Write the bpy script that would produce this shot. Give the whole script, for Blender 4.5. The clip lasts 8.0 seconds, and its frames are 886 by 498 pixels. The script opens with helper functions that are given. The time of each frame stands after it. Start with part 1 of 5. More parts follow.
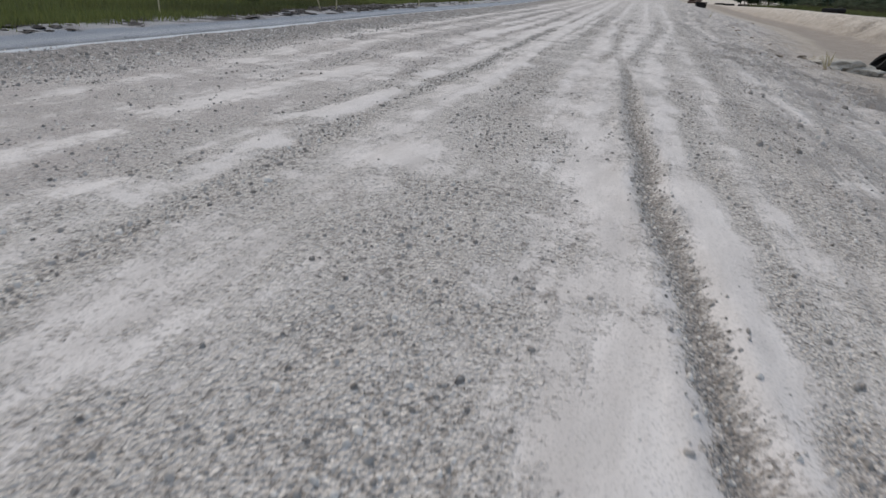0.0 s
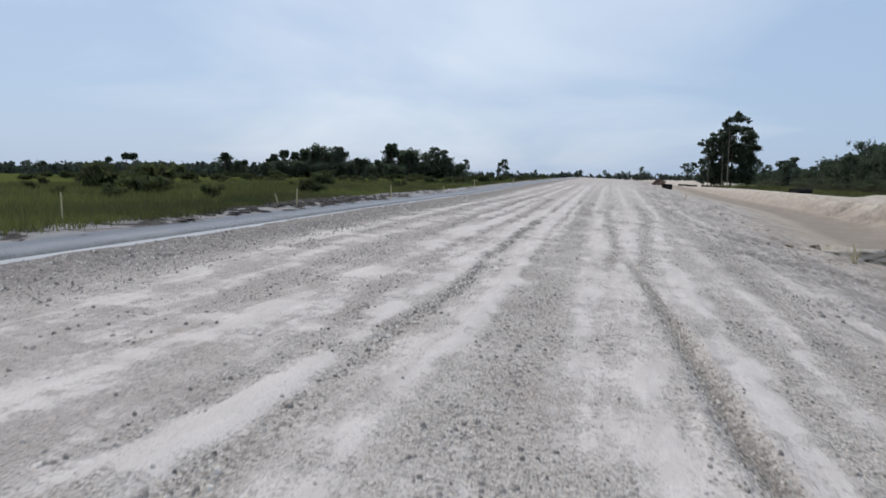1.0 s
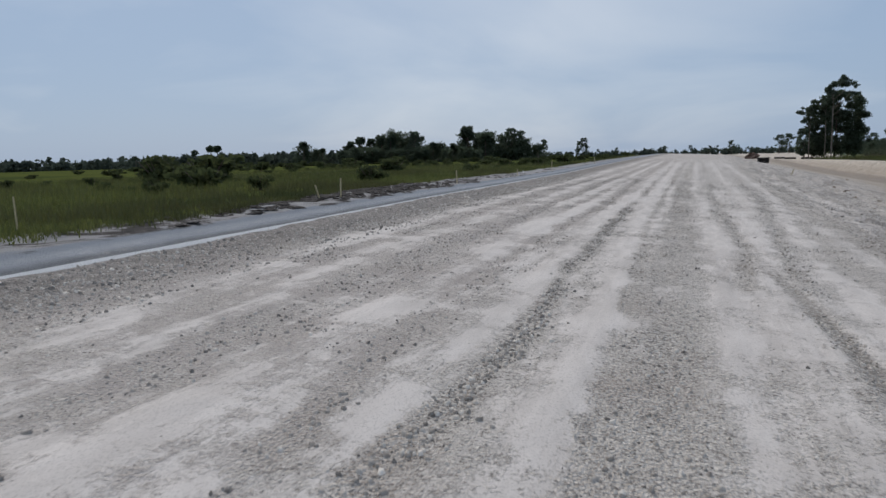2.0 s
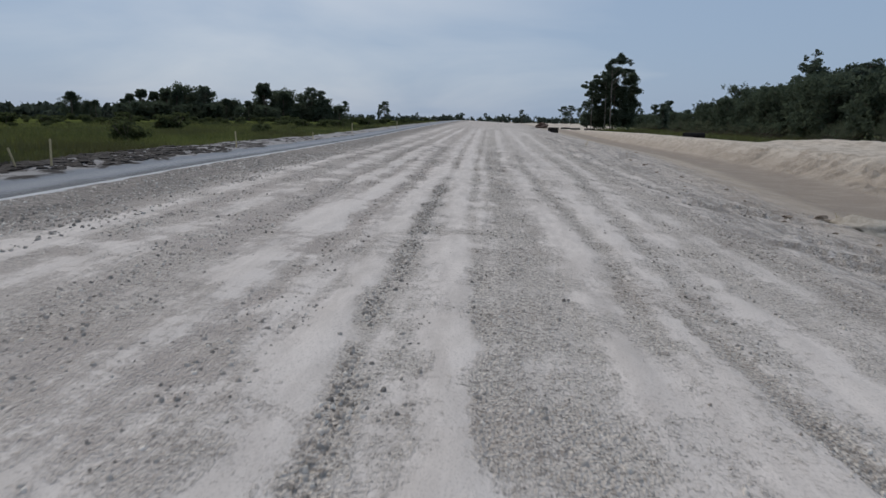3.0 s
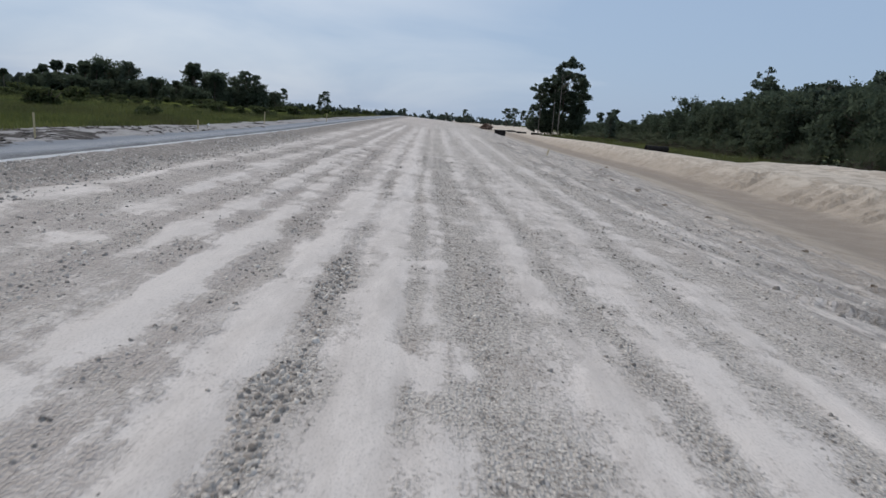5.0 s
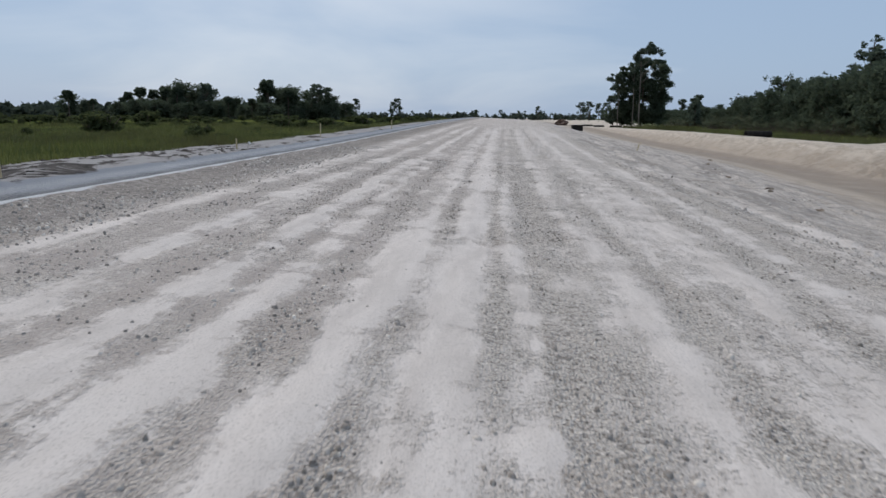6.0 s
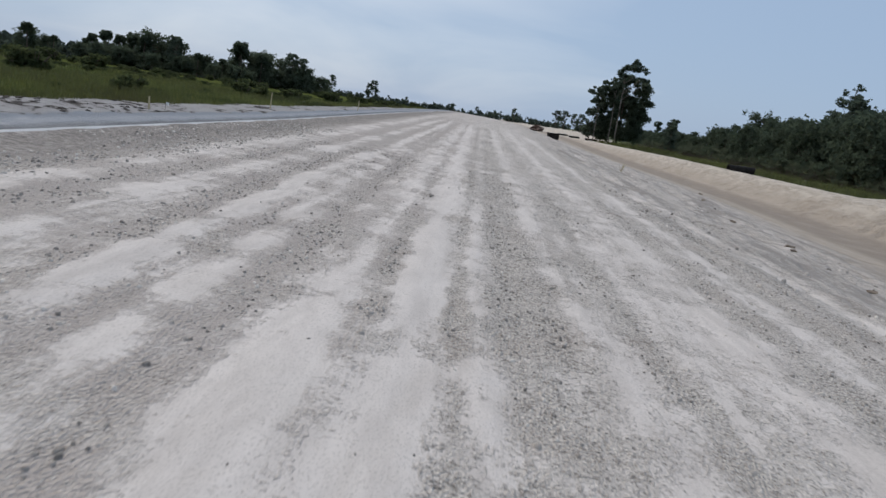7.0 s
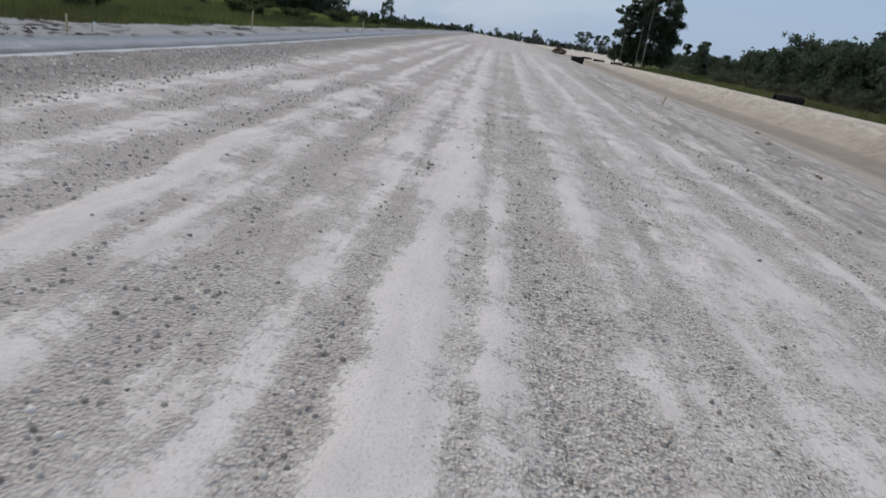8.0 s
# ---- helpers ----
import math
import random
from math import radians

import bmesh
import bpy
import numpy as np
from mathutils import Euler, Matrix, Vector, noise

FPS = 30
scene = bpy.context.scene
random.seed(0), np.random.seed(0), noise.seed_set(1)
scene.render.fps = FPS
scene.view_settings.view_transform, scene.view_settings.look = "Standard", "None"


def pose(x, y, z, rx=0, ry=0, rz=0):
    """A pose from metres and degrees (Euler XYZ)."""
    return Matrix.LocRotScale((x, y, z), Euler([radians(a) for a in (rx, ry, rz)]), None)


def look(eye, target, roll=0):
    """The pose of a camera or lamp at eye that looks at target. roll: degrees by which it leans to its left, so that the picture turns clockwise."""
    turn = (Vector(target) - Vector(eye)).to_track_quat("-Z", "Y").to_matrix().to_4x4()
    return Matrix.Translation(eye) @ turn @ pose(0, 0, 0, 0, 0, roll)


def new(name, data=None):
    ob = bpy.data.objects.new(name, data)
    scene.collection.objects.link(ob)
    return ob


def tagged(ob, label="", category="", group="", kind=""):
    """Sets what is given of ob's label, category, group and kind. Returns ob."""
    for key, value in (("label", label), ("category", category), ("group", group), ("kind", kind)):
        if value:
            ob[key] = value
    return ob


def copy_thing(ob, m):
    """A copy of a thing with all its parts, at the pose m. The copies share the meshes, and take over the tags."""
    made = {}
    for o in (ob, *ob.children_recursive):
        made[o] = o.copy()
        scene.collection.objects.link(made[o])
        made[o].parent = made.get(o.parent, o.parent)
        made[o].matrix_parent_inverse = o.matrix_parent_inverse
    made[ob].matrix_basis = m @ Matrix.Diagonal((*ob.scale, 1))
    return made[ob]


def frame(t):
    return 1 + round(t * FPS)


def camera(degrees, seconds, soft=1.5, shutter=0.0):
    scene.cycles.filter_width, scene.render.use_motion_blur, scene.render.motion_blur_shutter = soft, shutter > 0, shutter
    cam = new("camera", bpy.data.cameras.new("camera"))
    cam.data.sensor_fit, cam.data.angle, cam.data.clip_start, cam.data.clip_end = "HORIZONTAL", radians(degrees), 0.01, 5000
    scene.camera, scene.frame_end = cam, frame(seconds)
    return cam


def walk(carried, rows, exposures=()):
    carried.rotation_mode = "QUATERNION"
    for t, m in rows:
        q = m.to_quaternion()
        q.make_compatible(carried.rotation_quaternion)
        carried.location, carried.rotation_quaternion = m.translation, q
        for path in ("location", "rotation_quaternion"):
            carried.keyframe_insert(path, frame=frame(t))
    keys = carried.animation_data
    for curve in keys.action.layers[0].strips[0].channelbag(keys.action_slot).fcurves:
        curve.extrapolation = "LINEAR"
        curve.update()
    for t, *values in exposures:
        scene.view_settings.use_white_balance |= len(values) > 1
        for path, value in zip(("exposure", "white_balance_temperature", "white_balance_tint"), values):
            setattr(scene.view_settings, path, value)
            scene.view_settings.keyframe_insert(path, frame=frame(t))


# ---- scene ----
cam = camera(66.2, 8.0, soft=1.5, shutter=0.15)
PATH = [
    (0, (2.24, 0.271, 1.207), (1.725, 2.068, 0.495), 1.6),
    (0.5, (1.866, 1.87, 1.301), (1.356, 3.712, 0.712), 1.2),
    (1, (1.417, 3.599, 1.413), (0.917, 5.524, 1.2), 0.6),
    (1.2, (1.265, 4.284, 1.416), (0.714, 6.201, 1.266), 1.6),
    (2.3, (0.599, 7.923, 1.404), (-0.141, 9.757, 1.105), -2.3),
    (2.5, (0.441, 8.663, 1.398), (-0.013, 10.587, 1.094), 0.7),
    (3, (0.122, 10.477, 1.416), (-0.035, 12.436, 1.044), 0.7),
    (3.5, (0.007, 12.287, 1.45), (-0.038, 14.251, 1.076), 0.2),
    (4, (-0.128, 14.254, 1.442), (-0.103, 16.22, 1.078), 6.4),
    (4.2, (-0.137, 15.069, 1.49), (-0.091, 17.033, 1.117), 4.6),
    (5.3, (-0.274, 19.476, 1.435), (-0.256, 21.44, 1.06), 4.2),
    (5.5, (-0.305, 20.259, 1.425), (-0.312, 22.219, 1.029), 3.6),
    (6, (-0.324, 22.192, 1.45), (-0.525, 24.146, 1.07), 0.3),
    (6.5, (-0.401, 24.07, 1.47), (-0.533, 26.031, 1.103), 10.4),
    (7, (-0.509, 25.921, 1.476), (-0.587, 27.879, 1.079), 8.3),
    (7.5, (-0.559, 27.838, 1.469), (-0.688, 29.799, 1.098), 4.8),
    (8, (-0.632, 29.651, 1.523), (-0.724, 31.553, 0.911), 8.6),
]
walk(cam, [(t, look(eye, target, roll)) for t, eye, target, roll in PATH],
     exposures=[(0.0, 0.0), (0.6, 0.03), (1.0, 0.18), (1.2, 0.18), (2.3, -0.24), (2.5, -0.24), (3.0, -0.27), (3.5, -0.07), (4.0, -0.03), (6.0, -0.02), (6.5, -0.06), (7.0, -0.02), (8.0, -0.02)])

# ---- sky, sun ----
SUN_ELEVATION, SUN_TURN = radians(48), radians(-35)


def make_sky():
    world = bpy.data.worlds.new("sky")
    scene.world = world
    world.use_nodes = True
    nt = world.node_tree
    nt.nodes.clear()
    out = nt.nodes.new("ShaderNodeOutputWorld")
    back = nt.nodes.new("ShaderNodeBackground")
    back.inputs["Strength"].default_value = 0.11
    sky = nt.nodes.new("ShaderNodeTexSky")
    sky.sky_type = "NISHITA"
    sky.sun_disc = False
    sky.sun_elevation, sky.sun_rotation = SUN_ELEVATION, SUN_TURN
    sky.air_density, sky.dust_density, sky.ozone_density = 1.0, 1.5, 1.0
    co = nt.nodes.new("ShaderNodeTexCoord")
    sep = nt.nodes.new("ShaderNodeSeparateXYZ")
    nt.links.new(co.outputs["Generated"], sep.inputs[0])
    # cloud sheet: direction divided by height, as on a flat layer
    up = nt.nodes.new("ShaderNodeMath")
    up.operation = "MAXIMUM"
    up.inputs[1].default_value = 0.0
    nt.links.new(sep.outputs["Z"], up.inputs[0])
    up2 = nt.nodes.new("ShaderNodeMath")
    up2.operation = "ADD"
    up2.inputs[1].default_value = 0.22
    nt.links.new(up.outputs[0], up2.inputs[0])
    comb = nt.nodes.new("ShaderNodeCombineXYZ")
    for axis in ("X", "Y"):
        div = nt.nodes.new("ShaderNodeMath")
        div.operation = "DIVIDE"
        nt.links.new(sep.outputs[axis], div.inputs[0])
        nt.links.new(up2.outputs[0], div.inputs[1])
        nt.links.new(div.outputs[0], comb.inputs[axis])
    clouds = nt.nodes.new("ShaderNodeTexNoise")
    clouds.inputs["Scale"].default_value = 0.8
    clouds.inputs["Detail"].default_value = 6
    clouds.inputs["Roughness"].default_value = 0.5
    clouds.inputs["Distortion"].default_value = 0.4
    nt.links.new(comb.outputs[0], clouds.inputs["Vector"])
    ramp = nt.nodes.new("ShaderNodeValToRGB")
    ramp.color_ramp.elements[0].position, ramp.color_ramp.elements[0].color = 0.36, (0.0, 0.0, 0.0, 1)
    ramp.color_ramp.elements[1].position, ramp.color_ramp.elements[1].color = 0.68, (1.0, 1.0, 1.0, 1)
    # the sheet is thicker towards the sun's side of the sky
    side = nt.nodes.new("ShaderNodeMath")
    side.operation = "MULTIPLY_ADD"
    nt.links.new(sep.outputs["X"], side.inputs[0])
    side.inputs[1].default_value = -0.42
    bow = nt.nodes.new("ShaderNodeMath")
    bow.operation = "MULTIPLY"
    nt.links.new(sep.outputs["X"], bow.inputs[0])
    nt.links.new(sep.outputs["X"], bow.inputs[1])
    thin = nt.nodes.new("ShaderNodeMath")
    thin.operation = "MULTIPLY_ADD"
    nt.links.new(bow.outputs[0], thin.inputs[0])
    thin.inputs[1].default_value = -0.85
    low = nt.nodes.new("ShaderNodeMath")
    low.operation = "MINIMUM"
    nt.links.new(sep.outputs["Z"], low.inputs[0])
    low.inputs[1].default_value = 0.4
    high = nt.nodes.new("ShaderNodeMath")
    high.operation = "MULTIPLY_ADD"
    nt.links.new(low.outputs[0], high.inputs[0])
    high.inputs[1].default_value = 0.75
    nt.links.new(clouds.outputs["Fac"], high.inputs[2])
    shift = nt.nodes.new("ShaderNodeMath")
    shift.operation = "ADD"
    nt.links.new(high.outputs[0], shift.inputs[0])
    shift.inputs[1].default_value = -0.1
    nt.links.new(shift.outputs[0], thin.inputs[2])
    nt.links.new(thin.outputs[0], side.inputs[2])
    nt.links.new(side.outputs[0], ramp.inputs[0])
    mix = nt.nodes.new("ShaderNodeMix")
    mix.data_type = "RGBA"
    # thin veil over the whole sky, thicker and paler sheets where the noise is high
    sheet = nt.nodes.new("ShaderNodeMix")
    sheet.data_type = "RGBA"
    nt.links.new(ramp.outputs[0], sheet.inputs["Factor"])
    sheet.inputs["A"].default_value = (3.15, 4.25, 5.95, 1)
    sheet.inputs["B"].default_value = (5.1, 5.85, 7.0, 1)
    mix.inputs["Factor"].default_value = 0.86
    nt.links.new(sky.outputs[0], mix.inputs["A"])
    nt.links.new(sheet.outputs["Result"], mix.inputs["B"])
    nt.links.new(mix.outputs["Result"], back.inputs["Color"])
    nt.links.new(back.outputs[0], out.inputs[0])


make_sky()
sun = new("sun", bpy.data.lights.new("sun", "SUN"))
sun.data.energy, sun.data.angle, sun.data.color = 1.5, radians(11), (1.0, 0.92, 0.82)
sun.matrix_world = look((0, 0, 0), (-math.sin(SUN_TURN) * math.cos(SUN_ELEVATION), -math.cos(SUN_TURN) * math.cos(SUN_ELEVATION), -math.sin(SUN_ELEVATION)))


# ---- number noise for shapes ----
def lattice(ix, iy, seed):
    h = (ix.astype(np.int64) * 374761393 + iy.astype(np.int64) * 668265263 + seed * 974711) & 0x7FFFFFFF
    h = ((h ^ (h >> 13)) * 1274126177) & 0x7FFFFFFF
    return ((h ^ (h >> 16)) & 0xFFFF) / 65535.0


def value_noise(x, y, seed=0):
    ix, iy = np.floor(x), np.floor(y)
    fx, fy = x - ix, y - iy
    fx, fy = fx * fx * (3 - 2 * fx), fy * fy * (3 - 2 * fy)
    a, b = lattice(ix, iy, seed), lattice(ix + 1, iy, seed)
    c, d = lattice(ix, iy + 1, seed), lattice(ix + 1, iy + 1, seed)
    return (a + (b - a) * fx) * (1 - fy) + (c + (d - c) * fx) * fy


def fbm(x, y, octaves=4, seed=0):
    x, y = np.asarray(x, float), np.asarray(y, float)
    total, amp, norm = 0.0, 1.0, 0.0
    for n in range(octaves):
        total = total + amp * value_noise(x * 2**n + 17.3 * n, y * 2**n - 9.1 * n, seed + n)
        norm += amp
        amp *= 0.5
    return total / norm - 0.5


# ---- the lie of the land: x across the road, y along it ----
EDGE_Y = [-20, 0, 10, 17, 26, 40, 58, 104, 300, 3000]
EDGE_X = [-4.8, -5.3, -5.65, -5.98, -6.5, -6.95, -7.1, -7.1, -8, -12]
RISE_Y = [-300, 40, 48, 60, 72, 86, 108, 150, 190, 260, 3200]
RISE_Z = [0, 0, 0.05, 0.2, 0.38, 0.55, 0.78, 1.1, 1.1, 0.3, 0.1]
LEFT_U = [-3000, -60, -8, -3.2, -2.2, -1.4, -1.1, -0.75, -0.42, -0.2, 0.0, 0.25, 0.8]
LEFT_Z = [-0.1, -0.02, 0.03, 0.06, 0.09, 0.08, 0.02, -0.06, -0.06, 0.04, 0.07, 0.04, 0.0]
RIGHT_X = [3.5, 5.0, 6.2, 7.0, 8.0, 9.3, 10.8, 12.4, 13.8, 15.0, 16.2, 17.6, 20, 25, 60, 3000]
RIGHT_Z = [-0.25, -0.42, -0.56, -0.68, -0.84, -0.96, -1.0, -0.84, -0.3, 0.12, 0.24, 0.16, -0.2, -0.6, -0.6, -0.3]


STREAKS = []
ROAD_Y = np.linspace(-20, 120, 2801)


def streak(half, cover, *line, lugs=0.0):
    """A lane left by wheels or blade along (y, x), ...: cover above 0 is white dust, below 0 bare stone."""
    seed = 200 + 3 * len(STREAKS)
    ys, xs = [p[0] for p in line], [p[1] for p in line]
    flat = ROAD_Y * 0
    mid = np.interp(ROAD_Y, ys, xs) + 0.07 * fbm(ROAD_Y * 0.35, flat + 3, 3, seed)
    wide = half * (1 + 1.1 * fbm(ROAD_Y * 0.8, flat + 5, 4, seed + 1)).clip(0.45, 1.7)
    last = np.clip((ROAD_Y - ys[0] + 1) / 2, 0, 1) * np.clip((ys[-1] + 4 - ROAD_Y) / 8, 0, 1)
    force = cover * last * (0.95 + 1.6 * fbm(ROAD_Y * 0.6, flat + 9, 4, seed + 2)).clip(0.1, 1.3)
    if lugs:
        force = force * (1 - lugs + lugs * np.sin(ROAD_Y * 9.5 + 9 * fbm(ROAD_Y * 0.4, flat, 2, seed)))
    STREAKS.append((mid, wide, force))


# from the drain across to the sandy shoulder
streak(0.30, -0.50, (4, -4.2), (9, -4.56), (13.7, -4.85), (18, -5.3), (35, -5.64), (46, -6.3), (90, -6.3))
streak(0.26, 0.40, (4.4, -3.1), (8, -3.15), (10, -3.5), (14.4, -4.15), (20, -4.4), (26, -4.75), (34, -4.95), (43, -5.25), (90, -5.4))
streak(0.15, -0.40, (14, -3.9), (19, -3.95), (26.5, -4.2), (31, -4.45), (40, -4.45), (80, -4.7))
streak(0.22, 0.40, (3, -2.4), (8, -2.55), (12, -3.05), (15, -3.45), (19, -3.45), (25, -3.5), (30, -3.8), (34, -3.97), (43, -4.1), (80, -4.3))
streak(0.16, -0.45, (9, -2.6), (12.7, -2.72), (17, -2.75), (22, -2.85), (27, -3.1), (31.4, -3.2), (35, -3.46), (39, -3.58), (80, -3.8))
streak(0.17, 0.40, (23, -2.9), (25, -2.9), (28, -2.8), (32, -2.95), (38, -3.2), (80, -3.5))
streak(0.13, -0.40, (22, -2.3), (24.5, -2.4), (29, -2.55), (33, -2.6), (40, -2.87), (60, -3.1))
streak(0.27, 0.45, (2, -1.7), (7, -1.9), (11, -1.85), (13, -1.95), (17, -2.0), (20, -2.1), (23, -2.1))
streak(0.18, 0.42, (18, -2.35), (20, -2.35), (22, -2.15), (27, -2.15), (31.7, -2.35), (34, -2.55), (38, -2.75), (49, -3.2), (80, -3.4))
streak(0.15, -0.50, (7, -1.0), (9, -1.1), (11, -1.28), (13, -1.42), (15, -1.62), (18, -1.72), (22, -1.76), (26, -1.76), (29, -1.9), (32, -1.96), (36, -2.2), (45, -2.5), (80, -2.9))
streak(0.13, 0.30, (1, -1.0), (5, -0.95), (8, -1.1), (10, -1.25))
streak(0.16, 0.55, (0, -0.3), (3.7, -0.52), (6, -0.68), (8, -0.72), (11, -0.84), (13.3, -0.87), (15.4, -0.98), (18, -1.06), (20, -1.16), (22.5, -1.26), (24, -1.36), (27, -1.34), (28, -1.35))
streak(0.16, 0.28, (28, -1.36), (30, -1.4), (34, -1.55), (45, -1.9), (80, -2.4))
COARSE = len(STREAKS)
streak(0.11, -0.65, (0, 0.0), (3.3, -0.22), (5, -0.3), (7, -0.44), (9.5, -0.55), (11.5, -0.52), (13.7, -0.66), (15.5, -0.78), (18, -0.86), (20, -0.93), (24, -1.03), (28, -1.13), (29, -1.15))
streak(0.11, -0.2, (29, -1.15), (32, -1.22), (36, -1.35), (42, -1.52), (80, -2.1))
streak(0.22, 0.14, (0, 0.4), (4, 0.22), (6, 0.1), (8, 0.05), (11, 0.0), (13, -0.06))
streak(0.16, 0.55, (9, 0.06), (11, 0.06), (13, -0.06), (15.8, -0.2), (17.8, -0.33), (20, -0.4), (22.5, -0.54), (24.3, -0.64), (26, -0.67), (28.4, -0.74), (31, -0.82), (34, -0.95), (37.5, -1.06), (46, -1.24), (80, -1.9))
streak(0.60, -0.42, (-2, 1.6), (1, 1.35), (3.4, 1.25), (5, 1.08), (8, 0.75), (10, 0.55))
streak(0.25, -0.42, (8, 0.7), (11, 0.52), (13, 0.5), (15.5, 0.47), (19, 0.42), (22, 0.27), (25, 0.2), (28, 0.1), (32, 0.1), (37, 0.0), (80, -0.6))
streak(0.09, -0.48, (10, 0.3), (12.6, 0.1), (15, 0.06), (18, -0.08), (21.5, -0.3), (23, -0.36), (27, -0.43), (29, -0.51), (31, -0.57), (34, -0.6), (38, -0.62), (45, -0.8), (80, -1.3))
streak(0.085, 0.55, (18.5, -0.12), (21, -0.18), (24.5, -0.22), (26.4, -0.16), (28, -0.25), (30, -0.36), (32, -0.47), (36, -0.5), lugs=0.45)
streak(0.09, -0.42, (18, 0.16), (22.7, 0.15), (25, 0.0), (28, -0.1), (31, -0.17), (34, -0.2), (38, -0.3), (60, -0.6))
streak(0.17, 0.42, (9, 1.2), (11.7, 1.0), (14.7, 0.99), (18, 1.02), (20, 0.97), (24, 0.8), (27, 0.68), (30, 0.6), (33.7, 0.3), (38, 0.33), (46, 0.15), (80, -0.3))
streak(0.12, -0.38, (15, 1.25), (18, 1.38), (22, 1.3), (25, 1.08), (30, 1.02), (34, 0.85), (38, 0.98), (45, 0.85), (80, 0.3))
streak(0.20, 0.42, (-2, 2.35), (2.9, 2.28), (4.5, 2.12), (6, 1.95), (8, 1.7), (10, 1.6), (13, 1.5))
streak(0.20, 0.42, (12, 1.55), (16, 1.55), (19, 1.65), (23.5, 1.55), (26, 1.75), (29, 1.95), (33, 1.95), (38, 1.85), (44, 1.65), (80, 1.1))
streak(0.13, -0.36, (12.5, 1.88), (15, 1.78), (18, 1.9), (22, 2.1), (27, 2.25), (31, 2.45), (36, 2.4), (50, 2.3))
streak(0.17, 0.50, (-2, 3.1), (1.5, 3.0), (3, 2.86), (4.2, 2.76), (5.7, 2.62), (7.4, 2.52), (9.5, 2.46), (13.4, 2.38), (16.5, 2.3), (20, 2.38), (25, 2.55), (28, 2.7), (32, 2.95), (40, 3.05), (80, 2.5))
streak(0.11, -0.45, (-2, 3.3), (2.7, 3.08), (3.8, 3.07), (5.4, 3.0), (6.3, 2.86), (9.3, 2.75), (12, 2.72))
streak(0.15, 0.38, (2, 3.6), (3.6, 3.42), (4.3, 3.28), (6, 3.15), (8.3, 3.1), (9.6, 3.16), (13.6, 3.2), (18, 3.1), (23, 2.95))
streak(0.28, -0.38, (8, 3.7), (14, 3.5), (18, 3.55), (23, 3.55), (28, 3.5), (31, 3.4), (35, 3.2), (43, 3.4), (80, 3.6))
streak(0.28, 0.26, (6, 4.3), (20, 4.3), (30, 4.2), (60, 4.2))
streak(0.22, -0.40, (26, 4.7), (34, 4.15), (40, 3.95), (60, 4.3), (80, 4.6))
streak(0.13, 0.32, (27, 5.2), (34, 4.65), (42, 4.5), (60, 4.9), (80, 5.1))
streak(0.14, -0.36, (29, 5.5), (36, 5.05), (46, 5.1), (70, 5.5))
# wider dust spills across the lanes, lower-cover spots, two wide ones darkening the sides
SPILLS = [(-0.2, 18.05, 0.42, 0.14, 0.6), (-0.2, 25.0, 0.2, 0.16, 0.55), (0.0, 12.6, 0.16, 0.5, 0.4), (-1.75, 12.6, 0.4, 0.7, 0.3), (2.35, 2.2, 0.3, 0.7, 0.4), (0.45, 5.4, 0.2, 0.5, 0.4), (-0.75, 3.5, 0.22, 0.25, 0.4),
          (2.85, 4.3, 0.2, 0.4, 0.4), (3.5, 4.4, 0.35, 0.4, 0.35), (-0.47, 31.4, 0.1, 0.2, 0.5), (-0.45, 32.5, 0.16, 0.22, 0.5), (-0.9, 31.4, 0.22, 0.7, 0.35), (-1.6, 3.2, 1.5, 4.5, -0.24), (4.3, 5.5, 1.2, 5.0, -0.26), (-0.35, 19.3, 0.5, 0.5, -0.35), (-0.15, 16.0, 0.2, 0.7, -0.2)]
RUT_Y = [-4, 1.5, 2.9, 4.5, 5.8, 7.3, 8.5, 10.3, 13.2, 16.6, 25.5, 43, 120]
RUT_X = [3.2, 2.82, 2.62, 2.48, 2.33, 2.23, 2.15, 2.05, 1.88, 1.55, 1.1, 0.65, 0.2]


def rut_line(y):
    return np.interp(y, RUT_Y, RUT_X) + 0.1 * np.clip((16 - y) / 8, 0.15, 1) * fbm(y * 0.6, y * 0 + 3, 3, 31)


